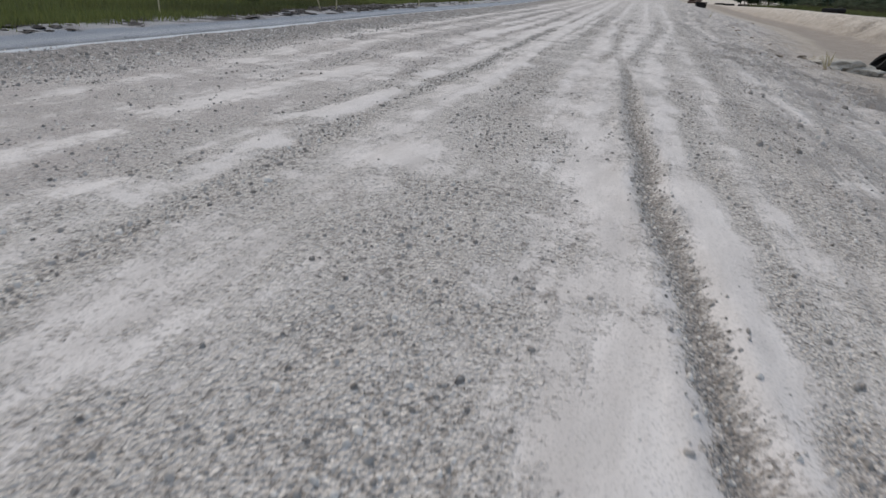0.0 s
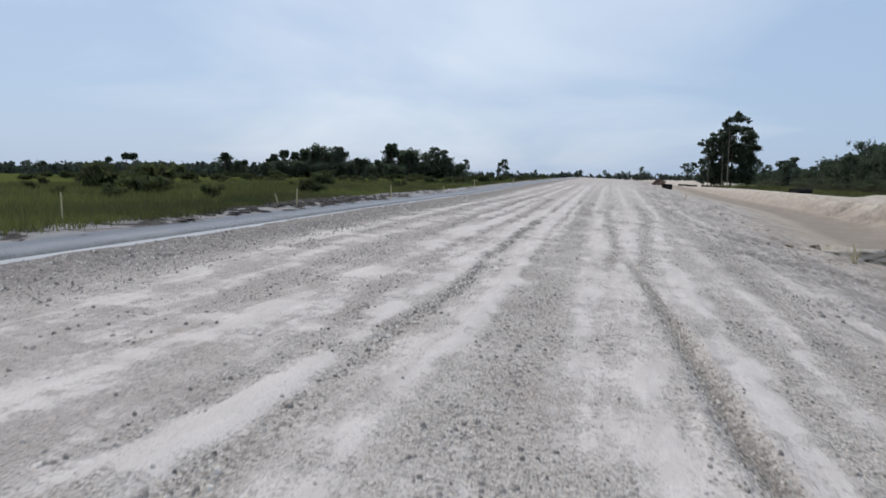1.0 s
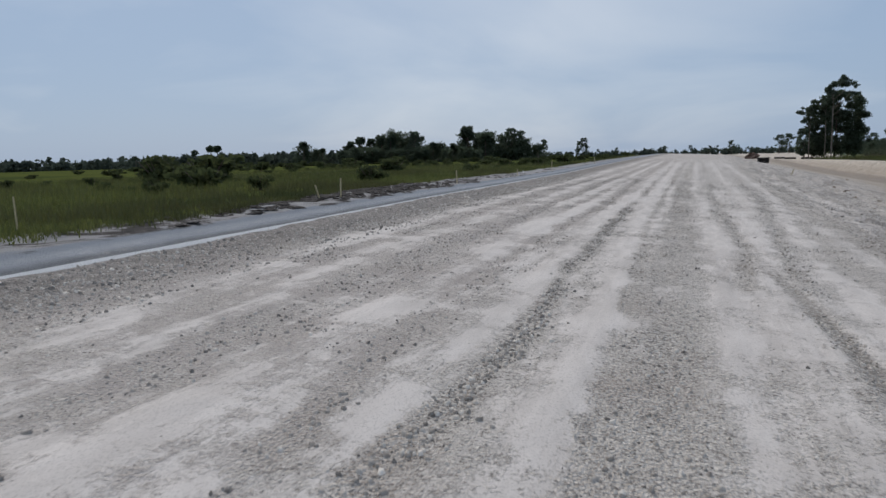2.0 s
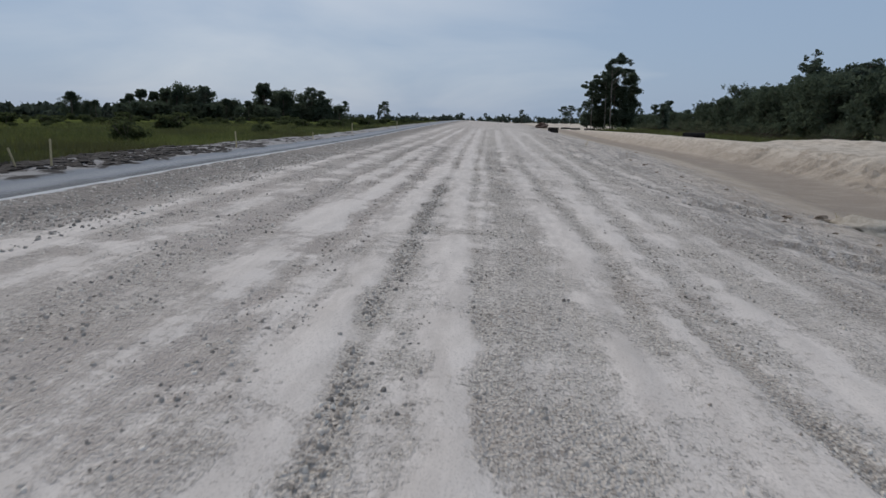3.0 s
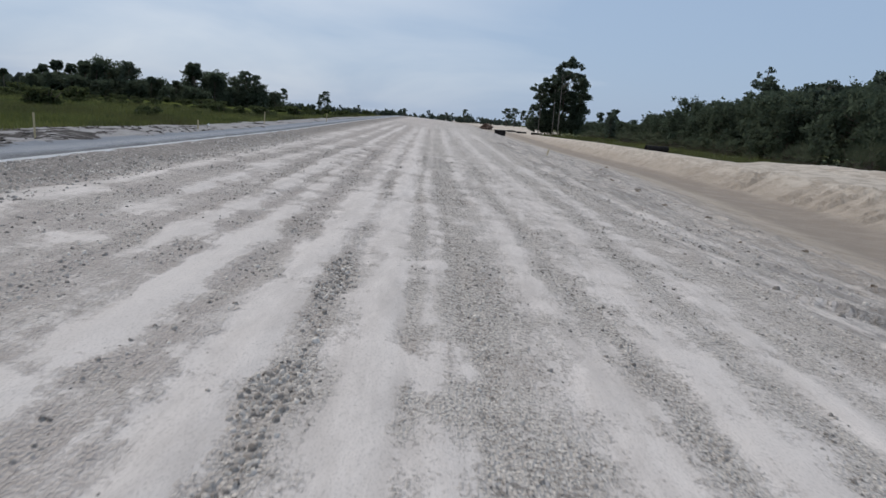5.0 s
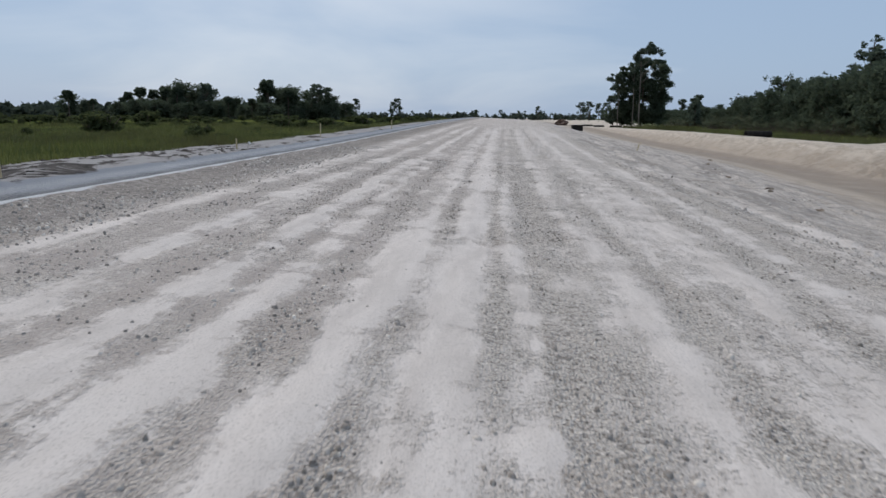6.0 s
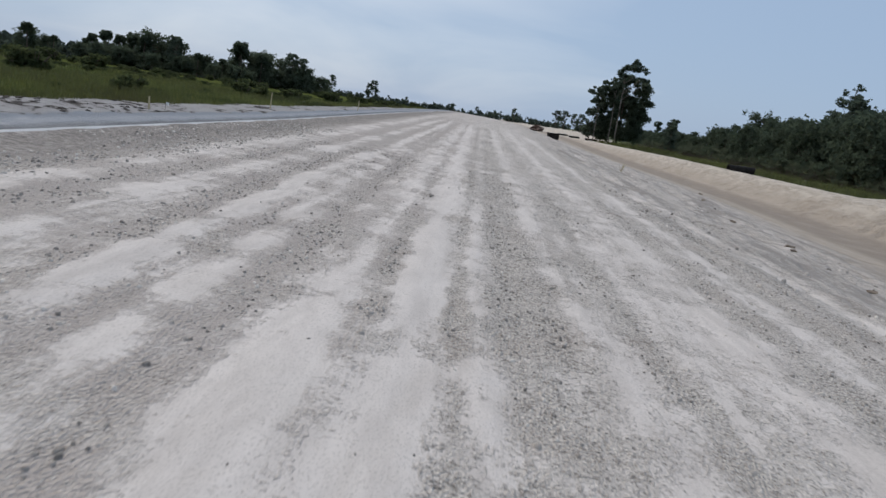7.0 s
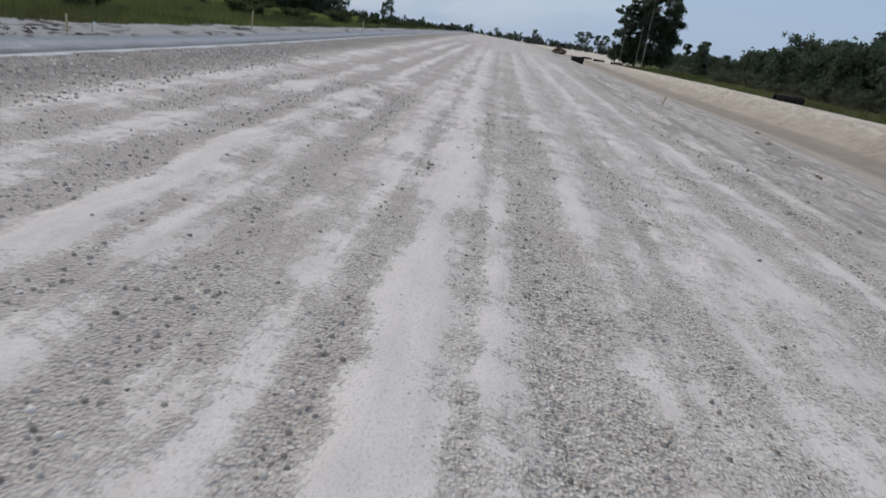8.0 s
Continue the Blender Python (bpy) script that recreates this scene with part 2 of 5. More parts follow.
def dust_cover(x, y):
    """How far white dust covers the stones: 0 bare, 1 buried."""
    x, y = np.broadcast_arrays(np.asarray(x, float), np.asarray(y, float))
    out = np.full(x.shape, 0.42)
    on = (x > -7.6) & (x < 6.0) & (y > -8) & (y < 95)
    x, y = x[on], y[on]
    x = x + 0.05 * fbm(x * 1.3, y * 0.9, 3, 141)
    # thinner to both sides: partly barer lanes, partly lens vignetting put into the cover
    total = 0.46 - 0.17 * np.clip((-1.9 - x) / 1.5, 0, 1) - 0.1 * np.clip((x - 1.6) / 1.2, 0, 1) + 0.06 * np.clip((y - 26) / 4, 0, 1) + 0.25 * fbm(x * 0.9, y * 0.12, 3, 143)
    # swept patches break the lanes up, along and across
    torn = 1.3 * fbm(x * 1.5, y * 0.55, 3, 147) + 1.1 * fbm(x * 0.8, y * 1.9, 3, 149) + 1.3 * fbm(x * 3.6, y * 2.4, 3, 151)
    heaped, worn = np.clip(0.9 + 0.8 * torn, 0.15, 1.35), np.clip(0.9 - 0.8 * torn, 0.15, 1.35)
    total = total + 0.2 * torn
    at = (y - ROAD_Y[0]) * 20
    low = at.astype(int)
    part_way = at - low
    for mid, wide, force in STREAKS:
        m, w, f = (v[low] * (1 - part_way) + v[low + 1] * part_way for v in (mid, wide, force))
        q = ((x - m) / w) ** 2
        total = total + f * np.exp(-q) * (heaped if force.sum() > 0 else worn)
    for sx, sy, rx, ry, f in SPILLS:
        q = ((x - sx) / rx) ** 2 + ((y - sy) / ry) ** 2
        total = total + f * np.exp(-q * np.sqrt(q))
    out[on] = np.clip(total, -0.15, 1.15)
    return out


def edge(y):
    return np.interp(y, EDGE_Y, EDGE_X)


def grass_line(y):
    return edge(y) + np.interp(y, [0, 17, 22, 28, 33, 40, 60, 3000], [-2.1, -2.15, -2.9, -4.0, -3.7, -3.2, -2.8, -2.8])


def verge(x, y):
    """Distance across on the far side of the road: shoulder and swale swing outwards further on."""
    return x - np.interp(y, [27, 38, 45, 60], [0.2, 1.3, 2.2, 3.1]) * np.clip((x - 4.6) / 3.6, 0, 1) * np.clip((17 - x) / 3.4, 0, 1)


def wood_line(y):
    return np.interp(y, [0, 34, 60, 72, 120, 150, 172, 300, 600, 3000], [23, 23, 22, 19.5, 19, 18, 27, 46, 80, 80])


def dashes(p, q, step, length, seed, rare=0.4):
    """Short scarps left by machine tracks: steep on the low side of p, broken along q."""
    row = np.floor(p / step)
    f = p / step - row
    along = q / length + 7.3 * lattice(row, row * 0 + 5, seed)
    col = np.floor(along)
    g = along - col
    size = np.clip((lattice(row, col, seed + 1) - rare) * 2.5, 0, 1)
    return size * (1 - f) ** 1.5 * np.clip(6 * g * (1 - g), 0, 1)


def land(x, y):
    """Height of the ground."""
    x, y = np.asarray(x, float), np.asarray(y, float)
    u = x - edge(y)
    xc = np.clip(x, -9.5, 3.5)
    road = -0.063 * xc - 0.002 * xc**2 - 0.003
    v = verge(x, y)
    right = np.where(x > 3.5, np.interp(v, RIGHT_X, RIGHT_Z), road)
    level = np.clip((y - 95) / 70, 0, 1) * (x > 3.5)
    right = right * (1 - level) + level * np.interp(x, [3.5, 8, 3000], [-0.25, -0.35, -0.35])
    z = right + np.where(u < 0.8, np.interp(u, LEFT_U, LEFT_Z), 0)
    # the roadbed climbs onto a low embankment further on
    crown = np.clip((x + 14) / 6, 0, 1) * np.clip((10.0 - x) / 5.5, 0, 1)
    rise = np.interp(y, RISE_Y, RISE_Z)
    rise = 0.25 * (np.interp(y - 6, RISE_Y, RISE_Z) + 2 * rise + np.interp(y + 6, RISE_Y, RISE_Z))
    z = z + crown * crown * (3 - 2 * crown) * rise
    on_road = np.clip((u - 0.2) * 3, 0, 1) * np.clip((7.5 - x) / 1.5, 0, 1)
    near = np.clip(1 - (y - 70) / 60, 0, 1)
    z = z + on_road * near * (0.045 * fbm(x * 1.7, y * 0.10, 3, 5) + 0.02 * fbm(x * 4.2, y * 0.45, 3, 9) + 0.012 * fbm(x * 9, y * 7, 2, 12))
    z = z + on_road * near * 0.024 * (dust_cover(x, y) - 0.5)
    stony = np.clip(u / 0.3, 0, 1) * np.clip((2.0 - u) / 0.8, 0, 1)
    z = z + stony * near * (0.07 * fbm(x * 2.8, y * 0.8, 4, 15) + 0.04 * fbm(x * 7, y * 4, 3, 17))
    # rut pressed in by one wheel
    rut = rut_line(y)
    z = z + (0.026 * np.exp(-((np.abs(x - rut) - 0.16) / 0.06) ** 2) * (1 + 2 * fbm(x * 3, y * 3, 3, 33)) - 0.05 * np.exp(-((x - rut) / 0.1) ** 2)) * np.clip((17 - y) / 9, 0, 1)
    # loose sand on the shoulder and the bank: furrows and lumps
    shoulder = np.clip((x - 3.8) / 1.5, 0, 1) * np.clip((8.5 - x) / 1.5, 0, 1)
    z = z + shoulder * near * (0.09 * fbm(x * 1.6 + 0.25 * y, y * 0.3, 3, 21) + 0.07 * fbm(x * 4, y * 2.5, 3, 23))
    z = z + 0.07 * np.exp(-((x - 7.0 - 0.5 * fbm(y * 0.2, y * 0, 2, 29)) / 0.4) ** 2) * near * np.clip(0.6 + 3 * fbm(x * 1.2, y * 0.8, 3, 30), 0, 2)
    # scarps that a machine's tracks left across the slope and up the face of the bank
    wave = 0.7 * fbm(x * 0.22, y * 0.16, 2, 55)
    along, across = 0.87 * x - 0.5 * y, 0.5 * x + 0.87 * y
    slope = np.clip((x - 3.5) / 0.9, 0, 1) * np.clip((8.6 - x) / 0.8, 0, 1) * np.clip(0.9 + 4 * fbm(x * 0.4, y * 0.2, 2, 58), 0.12, 1)
    z = z + near * np.clip((x - 3.3) / 0.8, 0, 1) * np.clip((8.5 - v) / 1.0, 0, 1) * np.clip((y - 27) / 5, 0, 1) * (0.22 * fbm(x * 1.9 + 0.12 * y, y * 0.13, 3, 59))
    slope = slope * np.clip((36 - y) / 6, 0.3, 1)
    z = z + near * slope * (0.11 * dashes(across + wave, along + wave, 0.72, 2.3, 81, 0.35) + 0.03 * dashes(across + wave, along - wave, 0.31, 1.2, 83, 0.4))
    bank = np.clip((v - 8) / 2, 0, 1) * np.clip((23 - x) / 3, 0, 1) * np.clip(1 - (y - 90) / 60, 0.15, 1)
    face = np.clip((v - 11.7) / 0.6, 0, 1) * np.clip((15.4 - v) / 0.8, 0, 1) * np.clip(1.1 + 3 * fbm(x * 0.4, y * 0.25, 2, 57), 0.25, 1)
    z = z + bank * face * (0.2 * dashes(y + 0.4 * x + wave, x + wave, 0.62, 1.1, 71, 0.2) + 0.14 * dashes(y + 0.25 * x + wave, x - wave, 0.4, 0.8, 73, 0.4))
    ridge = np.exp(-((x - 20) / 1.6) ** 2) * np.interp(y, [25, 36, 44, 58, 66], [0.2, 0.75, 0.85, 0.6, 0.1])
    z = z + ridge * (1 + 0.8 * fbm(x * 0.5, y * 0.3, 3, 47))
    loose = np.clip((v - 11.5) / 2, 0.25, 1)
    z = z + bank * loose * (0.16 * fbm(x * 0.3, y * 0.11, 3, 41) + 0.06 * fbm(x * 1.2 - 0.3 * y, y * 0.4, 3, 43) + 0.05 * fbm(x * 4, y * 3, 3, 44))
    # the spoil strip between drain and grass
    spoil = np.clip((-u - 1.4) / 0.4, 0, 1) * np.clip((u + 4.2) / 1.0, 0, 1)
    z = z + spoil * near * (0.16 * fbm(x * 1.5, y * 0.9, 4, 51) + 0.03)
    field = np.clip((-u - 4) / 10, 0, 1) + np.clip((x - 22) / 20, 0, 1)
    z = z + field * 0.35 * fbm(x * 0.05, y * 0.05, 3, 61)
    return z


def ground_z(x, y):
    return float(land(np.array([x]), np.array([y]))[0])


# ---- materials ----
class Nodes:
    """Short names for building a node material."""

    def __init__(self, name):
        self.mat = bpy.data.materials.new(name)
        self.mat.use_nodes = True
        self.nt = self.mat.node_tree
        self.shader = self.nt.nodes["Principled BSDF"]

    def add(self, kind, **settings):
        node = self.nt.nodes.new(kind)
        for key, value in settings.items():
            node.inputs[key.replace("_", " ")].default_value = value
        return node

    def link(self, a, b):
        self.nt.links.new(a, b)
        return b

    def math(self, op, a, b=0.0, clamp=False):
        node = self.nt.nodes.new("ShaderNodeMath")
        node.operation, node.use_clamp = op, clamp
        for n, v in enumerate((a, b)):
            if isinstance(v, (int, float)):
                node.inputs[n].default_value = v
            else:
                self.link(v, node.inputs[n])
        return node.outputs[0]

    def span(self, value, low, high, a=0.0, b=1.0):
        node = self.nt.nodes.new("ShaderNodeMapRange")
        node.interpolation_type = "SMOOTHSTEP"
        for n, v in enumerate((value, low, high, a, b)):
            if isinstance(v, (int, float)):
                node.inputs[n].default_value = v
            else:
                self.link(v, node.inputs[n])
        return node.outputs[0]

    def mix(self, fac, a, b):
        node = self.nt.nodes.new("ShaderNodeMix")
        node.data_type = "RGBA"
        for key, v in (("Factor", fac), ("A", a), ("B", b)):
            socket = [s for s in node.inputs if s.name == key and (key == "Factor" or s.type == "RGBA")][0]
            if isinstance(v, tuple):
                socket.default_value = (*v, 1)
            elif isinstance(v, (int, float)):
                socket.default_value = v
            else:
                self.link(v, socket)
        return [s for s in node.outputs if s.type == "RGBA"][0]

    def place(self, scale=(1, 1, 1), source="Object"):
        co = self.nt.nodes.new("ShaderNodeTexCoord")
        mp = self.nt.nodes.new("ShaderNodeMapping")
        mp.inputs["Scale"].default_value = scale
        self.link(co.outputs[source], mp.inputs["Vector"])
        return mp.outputs[0]

    def noise(self, vector, scale, detail=4, rough=0.55, distort=0.0):
        node = self.add("ShaderNodeTexNoise", Scale=scale, Detail=detail, Roughness=rough, Distortion=distort)
        self.link(vector, node.inputs["Vector"])
        return node.outputs["Fac"]

    def ramp(self, fac, stops):
        node = self.nt.nodes.new("ShaderNodeValToRGB")
        els = node.color_ramp.elements
        while len(els) < len(stops):
            els.new(0.5)
        for el, (at, colour) in zip(els, stops):
            el.position = at
            el.color = (*colour, 1) if isinstance(colour, tuple) else (colour, colour, colour, 1)
        self.link(fac, node.inputs[0])
        return node.outputs[0]

    def bump(self, height, strength, distance, under=None):
        node = self.add("ShaderNodeBump", Strength=strength, Distance=distance)
        self.link(height, node.inputs["Height"])
        if under is not None:
            self.link(under, node.inputs["Normal"])
        return node.outputs[0]

    def finish(self, colour, rough=0.9, normal=None, metal=0.0, specular=0.3):
        sh = self.shader
        for key, v in (("Base Color", colour), ("Roughness", rough), ("Metallic", metal), ("Specular IOR Level", specular)):
            if isinstance(v, tuple):
                sh.inputs[key].default_value = (*v, 1)
            elif isinstance(v, (int, float)):
                sh.inputs[key].default_value = v
            else:
                self.link(v, sh.inputs[key])
        if normal is not None:
            self.link(normal, sh.inputs["Normal"])
        return self.mat


def attr(n, name):
    node = n.nt.nodes.new("ShaderNodeAttribute")
    node.attribute_name = name
    return node.outputs["Fac"]


def ground_material():
    n = Nodes("limestone_sand_and_grass")
    flat = n.place()
    sep = n.nt.nodes.new("ShaderNodeSeparateXYZ")
    n.link(flat, sep.inputs[0])
    x, y = sep.outputs["X"], sep.outputs["Y"]
    u = attr(n, "from_edge")
    long = n.place((1, 0.07, 1))
    longer = n.place((1, 0.22, 1))
    broad = n.noise(long, 1.1, 5, 0.6)
    streak = n.noise(long, 3.2, 5, 0.6, 0.3)
    patch = n.noise(longer, 2.1, 5, 0.6, 0.6)
    blot = n.noise(flat, 0.9, 5, 0.6, 0.5)
    grit = n.noise(flat, 38, 3, 0.7)
    fine = n.noise(flat, 9, 5, 0.65)
    turned = n.nt.nodes.new("ShaderNodeMapping")
    turned.inputs["Rotation"].default_value = (0, 0, radians(50))
    n.link(flat, turned.inputs["Vector"])
    drawn = n.nt.nodes.new("ShaderNodeMapping")
    drawn.inputs["Scale"].default_value = (0.4, 1.9, 1)
    n.link(turned.outputs[0], drawn.inputs["Vector"])
    scrape = n.noise(drawn.outputs[0], 1.2, 5, 0.6, 0.4)
    # lanes
    dust = attr(n, "dust")
    cross = n.noise(n.place((0.35, 1.0, 1)), 1.5, 4, 0.6)
    grain = n.noise(flat, 75, 2, 0.7)
    d = dust
    fine_streak = n.noise(n.place((1, 0.1, 1)), 9, 4, 0.65, 0.4)
    grit = n.math("ADD", n.math("MULTIPLY", n.math("SUBTRACT", grit, 0.5), n.span(x, -1.8, 0.3, 0.55, 1.0)), 0.5)
    for v, k in ((fine_streak, 0.85), (patch, 0.4), (streak, 0.5), (blot, 0.2), (cross, 0.5), (n.noise(n.place((0.5, 1, 1)), 3.6, 5, 0.65, 0.6), 0.8), (n.noise(n.place((1, 0.4, 1)), 5.5, 5, 0.7, 0.8), 0.9), (fine, 0.85), (grit, 1.8)):
        d = n.math("ADD", d, n.math("MULTIPLY", n.math("SUBTRACT", v, 0.5), k))
    # wheel rut with broken edges
    in_rut = n.math("ADD", attr(n, "from_rut"), n.math("MULTIPLY", n.math("SUBTRACT", n.noise(flat, 2.2, 4), 0.5), 0.14))
    in_rut = n.math("ADD", n.math("ABSOLUTE", in_rut), n.math("MULTIPLY", n.math("SUBTRACT", fine, 0.5), 0.26))
    d = n.math("SUBTRACT", d, n.math("MULTIPLY", n.span(in_rut, 0.13, 0.05), n.span(y, 22.0, 8.0, 0.0, 0.75)))
    dusty = n.span(d, 0.25, 0.72)
    cells = n.add("ShaderNodeTexVoronoi", Scale=46.0, Randomness=1.0)
    n.link(flat, cells.inputs["Vector"])
    stone = n.nt.nodes.new("ShaderNodeSeparateColor")
    n.link(cells.outputs["Color"], stone.inputs[0])
    speck = n.noise(flat, 62, 3, 0.75)
    pick = n.math("ADD", n.math("MULTIPLY", stone.outputs[0], 0.55), n.math("MULTIPLY", n.span(speck, 0.3, 0.7), 0.45))
    gravel = n.ramp(pick, [(0.08, (0.2, 0.175, 0.152)), (0.35, (0.5, 0.447, 0.396)), (0.7, (0.63, 0.565, 0.5)), (0.95, (0.82, 0.75, 0.675))])
    gravel = n.mix(n.span(n.noise(flat, 44, 2, 0.6), 0.56, 0.66, 0, 0.75), gravel, (0.17, 0.148, 0.128))
    gravel = n.mix(n.math("MULTIPLY", n.span(n.noise(flat, 17, 3, 0.6), 0.53, 0.62), n.span(patch, 0.4, 0.6, 0.1, 0.75)), gravel, (0.2, 0.178, 0.157))
    gravel = n.mix(n.span(n.noise(flat, 0.7, 3), 0.5, 0.72, 0, 0.35), gravel, (0.36, 0.295, 0.25))
    powder = n.mix(n.span(n.noise(longer, 5, 5, 0.65), 0.3, 0.7), (0.55, 0.492, 0.445), (0.72, 0.65, 0.592))
    powder = n.mix(n.span(broad, 0.4, 0.65, 0, 0.6), powder, (0.68, 0.617, 0.565))
    powder = n.mix(n.span(grain, 0.5, 0.7, 0, 0.6), powder, (0.36, 0.322, 0.285))
    gravel = n.mix(n.math("MULTIPLY", n.span(x, -0.6, -1.6), n.span(blot, 0.35, 0.6, 0.25, 0.85)), gravel, n.mix(grit, (0.37, 0.32, 0.286), (0.57, 0.5, 0.45)))
    road = n.mix(dusty, gravel, powder)
    road = n.mix(n.math("MULTIPLY", n.span(in_rut, 0.1, 0.02), n.span(y, 20.0, 7.0, 0.0, 0.62)), road, n.mix(n.span(grit, 0.4, 0.6), (0.12, 0.104, 0.09), (0.3, 0.262, 0.228)))
    # scraped grooves darkened in colour, standing in for their shade
    road = n.mix(n.math("MULTIPLY", n.span(x, 3.6, 4.8), n.span(scrape, 0.46, 0.36, 0, 0.35)), road, (0.26, 0.232, 0.205))
    furrow = n.noise(n.place((1.0, 0.3, 1)), 2.4, 6, 0.65, 0.7)
    tracked = n.math("ADD", n.math("MULTIPLY", n.noise(n.place((1, 0.1, 1)), 1.7, 5, 0.6, 0.35), 0.6), n.math("MULTIPLY", n.noise(n.place((1, 0.16, 1)), 6.0, 4, 0.65, 0.4), 0.4))
    # shade in the tracked furrows, put into the colour of their lows
    furrow_shade = n.mix(grit, (0.25, 0.222, 0.2), (0.4, 0.36, 0.325))
    road = n.mix(n.math("MULTIPLY", n.span(n.math("ADD", x, n.math("MULTIPLY", n.math("SUBTRACT", patch, 0.5), 1.6)), 2.9, 4.2), n.span(tracked, 0.54, 0.42, 0, 0.85)), road, furrow_shade)
    # beige sand of shoulder and bank
    sand_f = n.mix(n.noise(n.place((1, 0.35, 1)), 0.9, 6, 0.7, 0.8), (0.28, 0.222, 0.168), (0.62, 0.525, 0.43))
    sand = n.mix(n.span(fine, 0.35, 0.7, 0.0, 0.5), sand_f, (0.5, 0.425, 0.35))
    # the same painted groove shade on the sand
    sand = n.mix(n.span(scrape, 0.45, 0.34, 0, 0.4), sand, (0.24, 0.198, 0.16))
    # damp floor of the swale
    v = attr(n, "verge")
    hollow = n.math("MULTIPLY", n.span(v, 8.2, 9.2), n.span(v, 12.4, 11.4))
    sand = n.mix(n.math("MULTIPLY", hollow, n.span(blot, 0.3, 0.6, 0.55, 1.0)), sand, (0.33, 0.272, 0.22))
    # bank top painted paler and furrow lows darker, following the fall of light
    bright = n.span(n.math("ADD", v, n.math("MULTIPLY", n.math("SUBTRACT", blot, 0.5), 4.0)), 12.5, 15.0, 0, 0.75)
    sand = n.mix(bright, sand, n.mix(n.span(furrow, 0.35, 0.6), (0.44, 0.37, 0.295), (0.68, 0.6, 0.505)))
    to_sand = n.span(n.math("ADD", v, n.math("MULTIPLY", n.math("SUBTRACT", patch, 0.5), 3.0)), 5.2, 8.6)
    col = n.mix(to_sand, road, sand)
    brown = n.math("MULTIPLY", n.span(n.math("ADD", u, n.math("MULTIPLY", n.math("SUBTRACT", streak, 0.5), 0.9)), 1.7, 0.5), n.span(fine, 0.35, 0.6, 0.35, 0.95))
    col = n.mix(brown, col, n.mix(n.span(grit, 0.4, 0.6), (0.15, 0.132, 0.116), (0.33, 0.292, 0.258)))
    # drain along the other edge: white lip, wet silt, pale far slope
    uu = n.math("ADD", u, n.math("MULTIPLY", n.math("SUBTRACT", n.noise(longer, 4, 4), 0.5), 0.3))
    col = n.mix(n.math("MULTIPLY", n.math("SUBTRACT", 1.0, n.span(n.math("SUBTRACT", uu, n.span(y, 13.0, 21.0, 0.08, 0.03)), 0.0, 0.05)), n.span(n.noise(long, 2.0, 3), 0.12, 0.34)), col, (0.62, 0.62, 0.62))
    silt = n.mix(n.span(uu, -0.72, -1.0), (0.08, 0.087, 0.1), (0.27, 0.285, 0.31))
    silt = n.mix(n.span(n.noise(long, 2.5, 4), 0.5, 0.8, 0, 0.4), silt, (0.30, 0.315, 0.335))
    in_silt = n.span(uu, -0.12, -0.2)
    col = n.mix(in_silt, col, silt)
    # spoil: white sand with black muck
    spoil_n = n.noise(n.place((1, 0.55, 1)), 1.3, 6, 0.65, 0.8)
    spoil = n.ramp(n.math("ADD", spoil_n, n.span(y, 32.0, 40.0, 0.0, 0.07)), [(0.36, (0.03, 0.026, 0.024)), (0.47, (0.09, 0.078, 0.07)), (0.52, (0.33, 0.31, 0.30)), (0.62, (0.38, 0.36, 0.345))])
    col = n.mix(n.span(n.math("ADD", uu, n.math("MULTIPLY", n.math("SUBTRACT", spoil_n, 0.5), 0.7)), -1.25, -1.4), col, spoil)
    # grass field
    lawn = n.mix(n.noise(flat, 0.14, 6, 0.65), (0.072, 0.088, 0.027), (0.14, 0.148, 0.042))
    lawn = n.mix(n.span(n.noise(flat, 0.05, 4), 0.45, 0.62, 0, 0.8), lawn, (0.055, 0.075, 0.028))
    lawn = n.mix(n.span(n.noise(flat, 2.5, 5, 0.7), 0.45, 0.75, 0, 0.6), lawn, (0.04, 0.05, 0.018))
    ug = n.math("ADD", attr(n, "from_grass"), n.math("MULTIPLY", n.math("SUBTRACT", n.noise(flat, 0.6, 4), 0.5), 1.2))
    col = n.mix(n.span(ug, 0.15, -0.25), col, lawn)
    xg = n.math("ADD", attr(n, "from_wood"), n.math("MULTIPLY", n.math("SUBTRACT", n.noise(flat, 0.3, 4), 0.5), 4.0))
    col = n.mix(n.span(xg, -0.8, 1.2), col, lawn)
    # relief
    stones = n.math("MULTIPLY", cells.outputs["Distance"], n.math("SUBTRACT", 1.0, dusty))
    nrm = n.bump(stones, 0.9, 0.025)
    nrm = n.bump(grit, 0.5, 0.012, nrm)
    nrm = n.bump(fine, 0.25, 0.03, nrm)
    nrm = n.bump(n.math("MULTIPLY", tracked, n.math("MULTIPLY", n.span(x, 3.0, 4.2), n.span(x, 10.0, 8.5))), 0.8, 0.2, nrm)
    loose = n.math("MULTIPLY", n.span(x, 5.0, 7.0), n.math("SUBTRACT", 1.0, n.span(xg, -0.8, 1.2)))
    nrm = n.bump(n.math("MULTIPLY", furrow, loose), 0.5, 0.12, nrm)
    nrm = n.bump(n.math("MULTIPLY", scrape, n.math("MULTIPLY", n.span(x, 3.8, 5.0), n.span(x, 18.0, 15.0))), 0.3, 0.06, nrm)
    wet = n.math("MULTIPLY", n.span(u, -0.12, -0.25), n.span(u, -1.3, -1.0))
    rough = n.span(wet, 0.0, 1.0, 0.95, 0.5)
    return n.finish(col, rough, nrm, specular=n.span(ug, 0.15, -0.25, 0.25, 0.0))


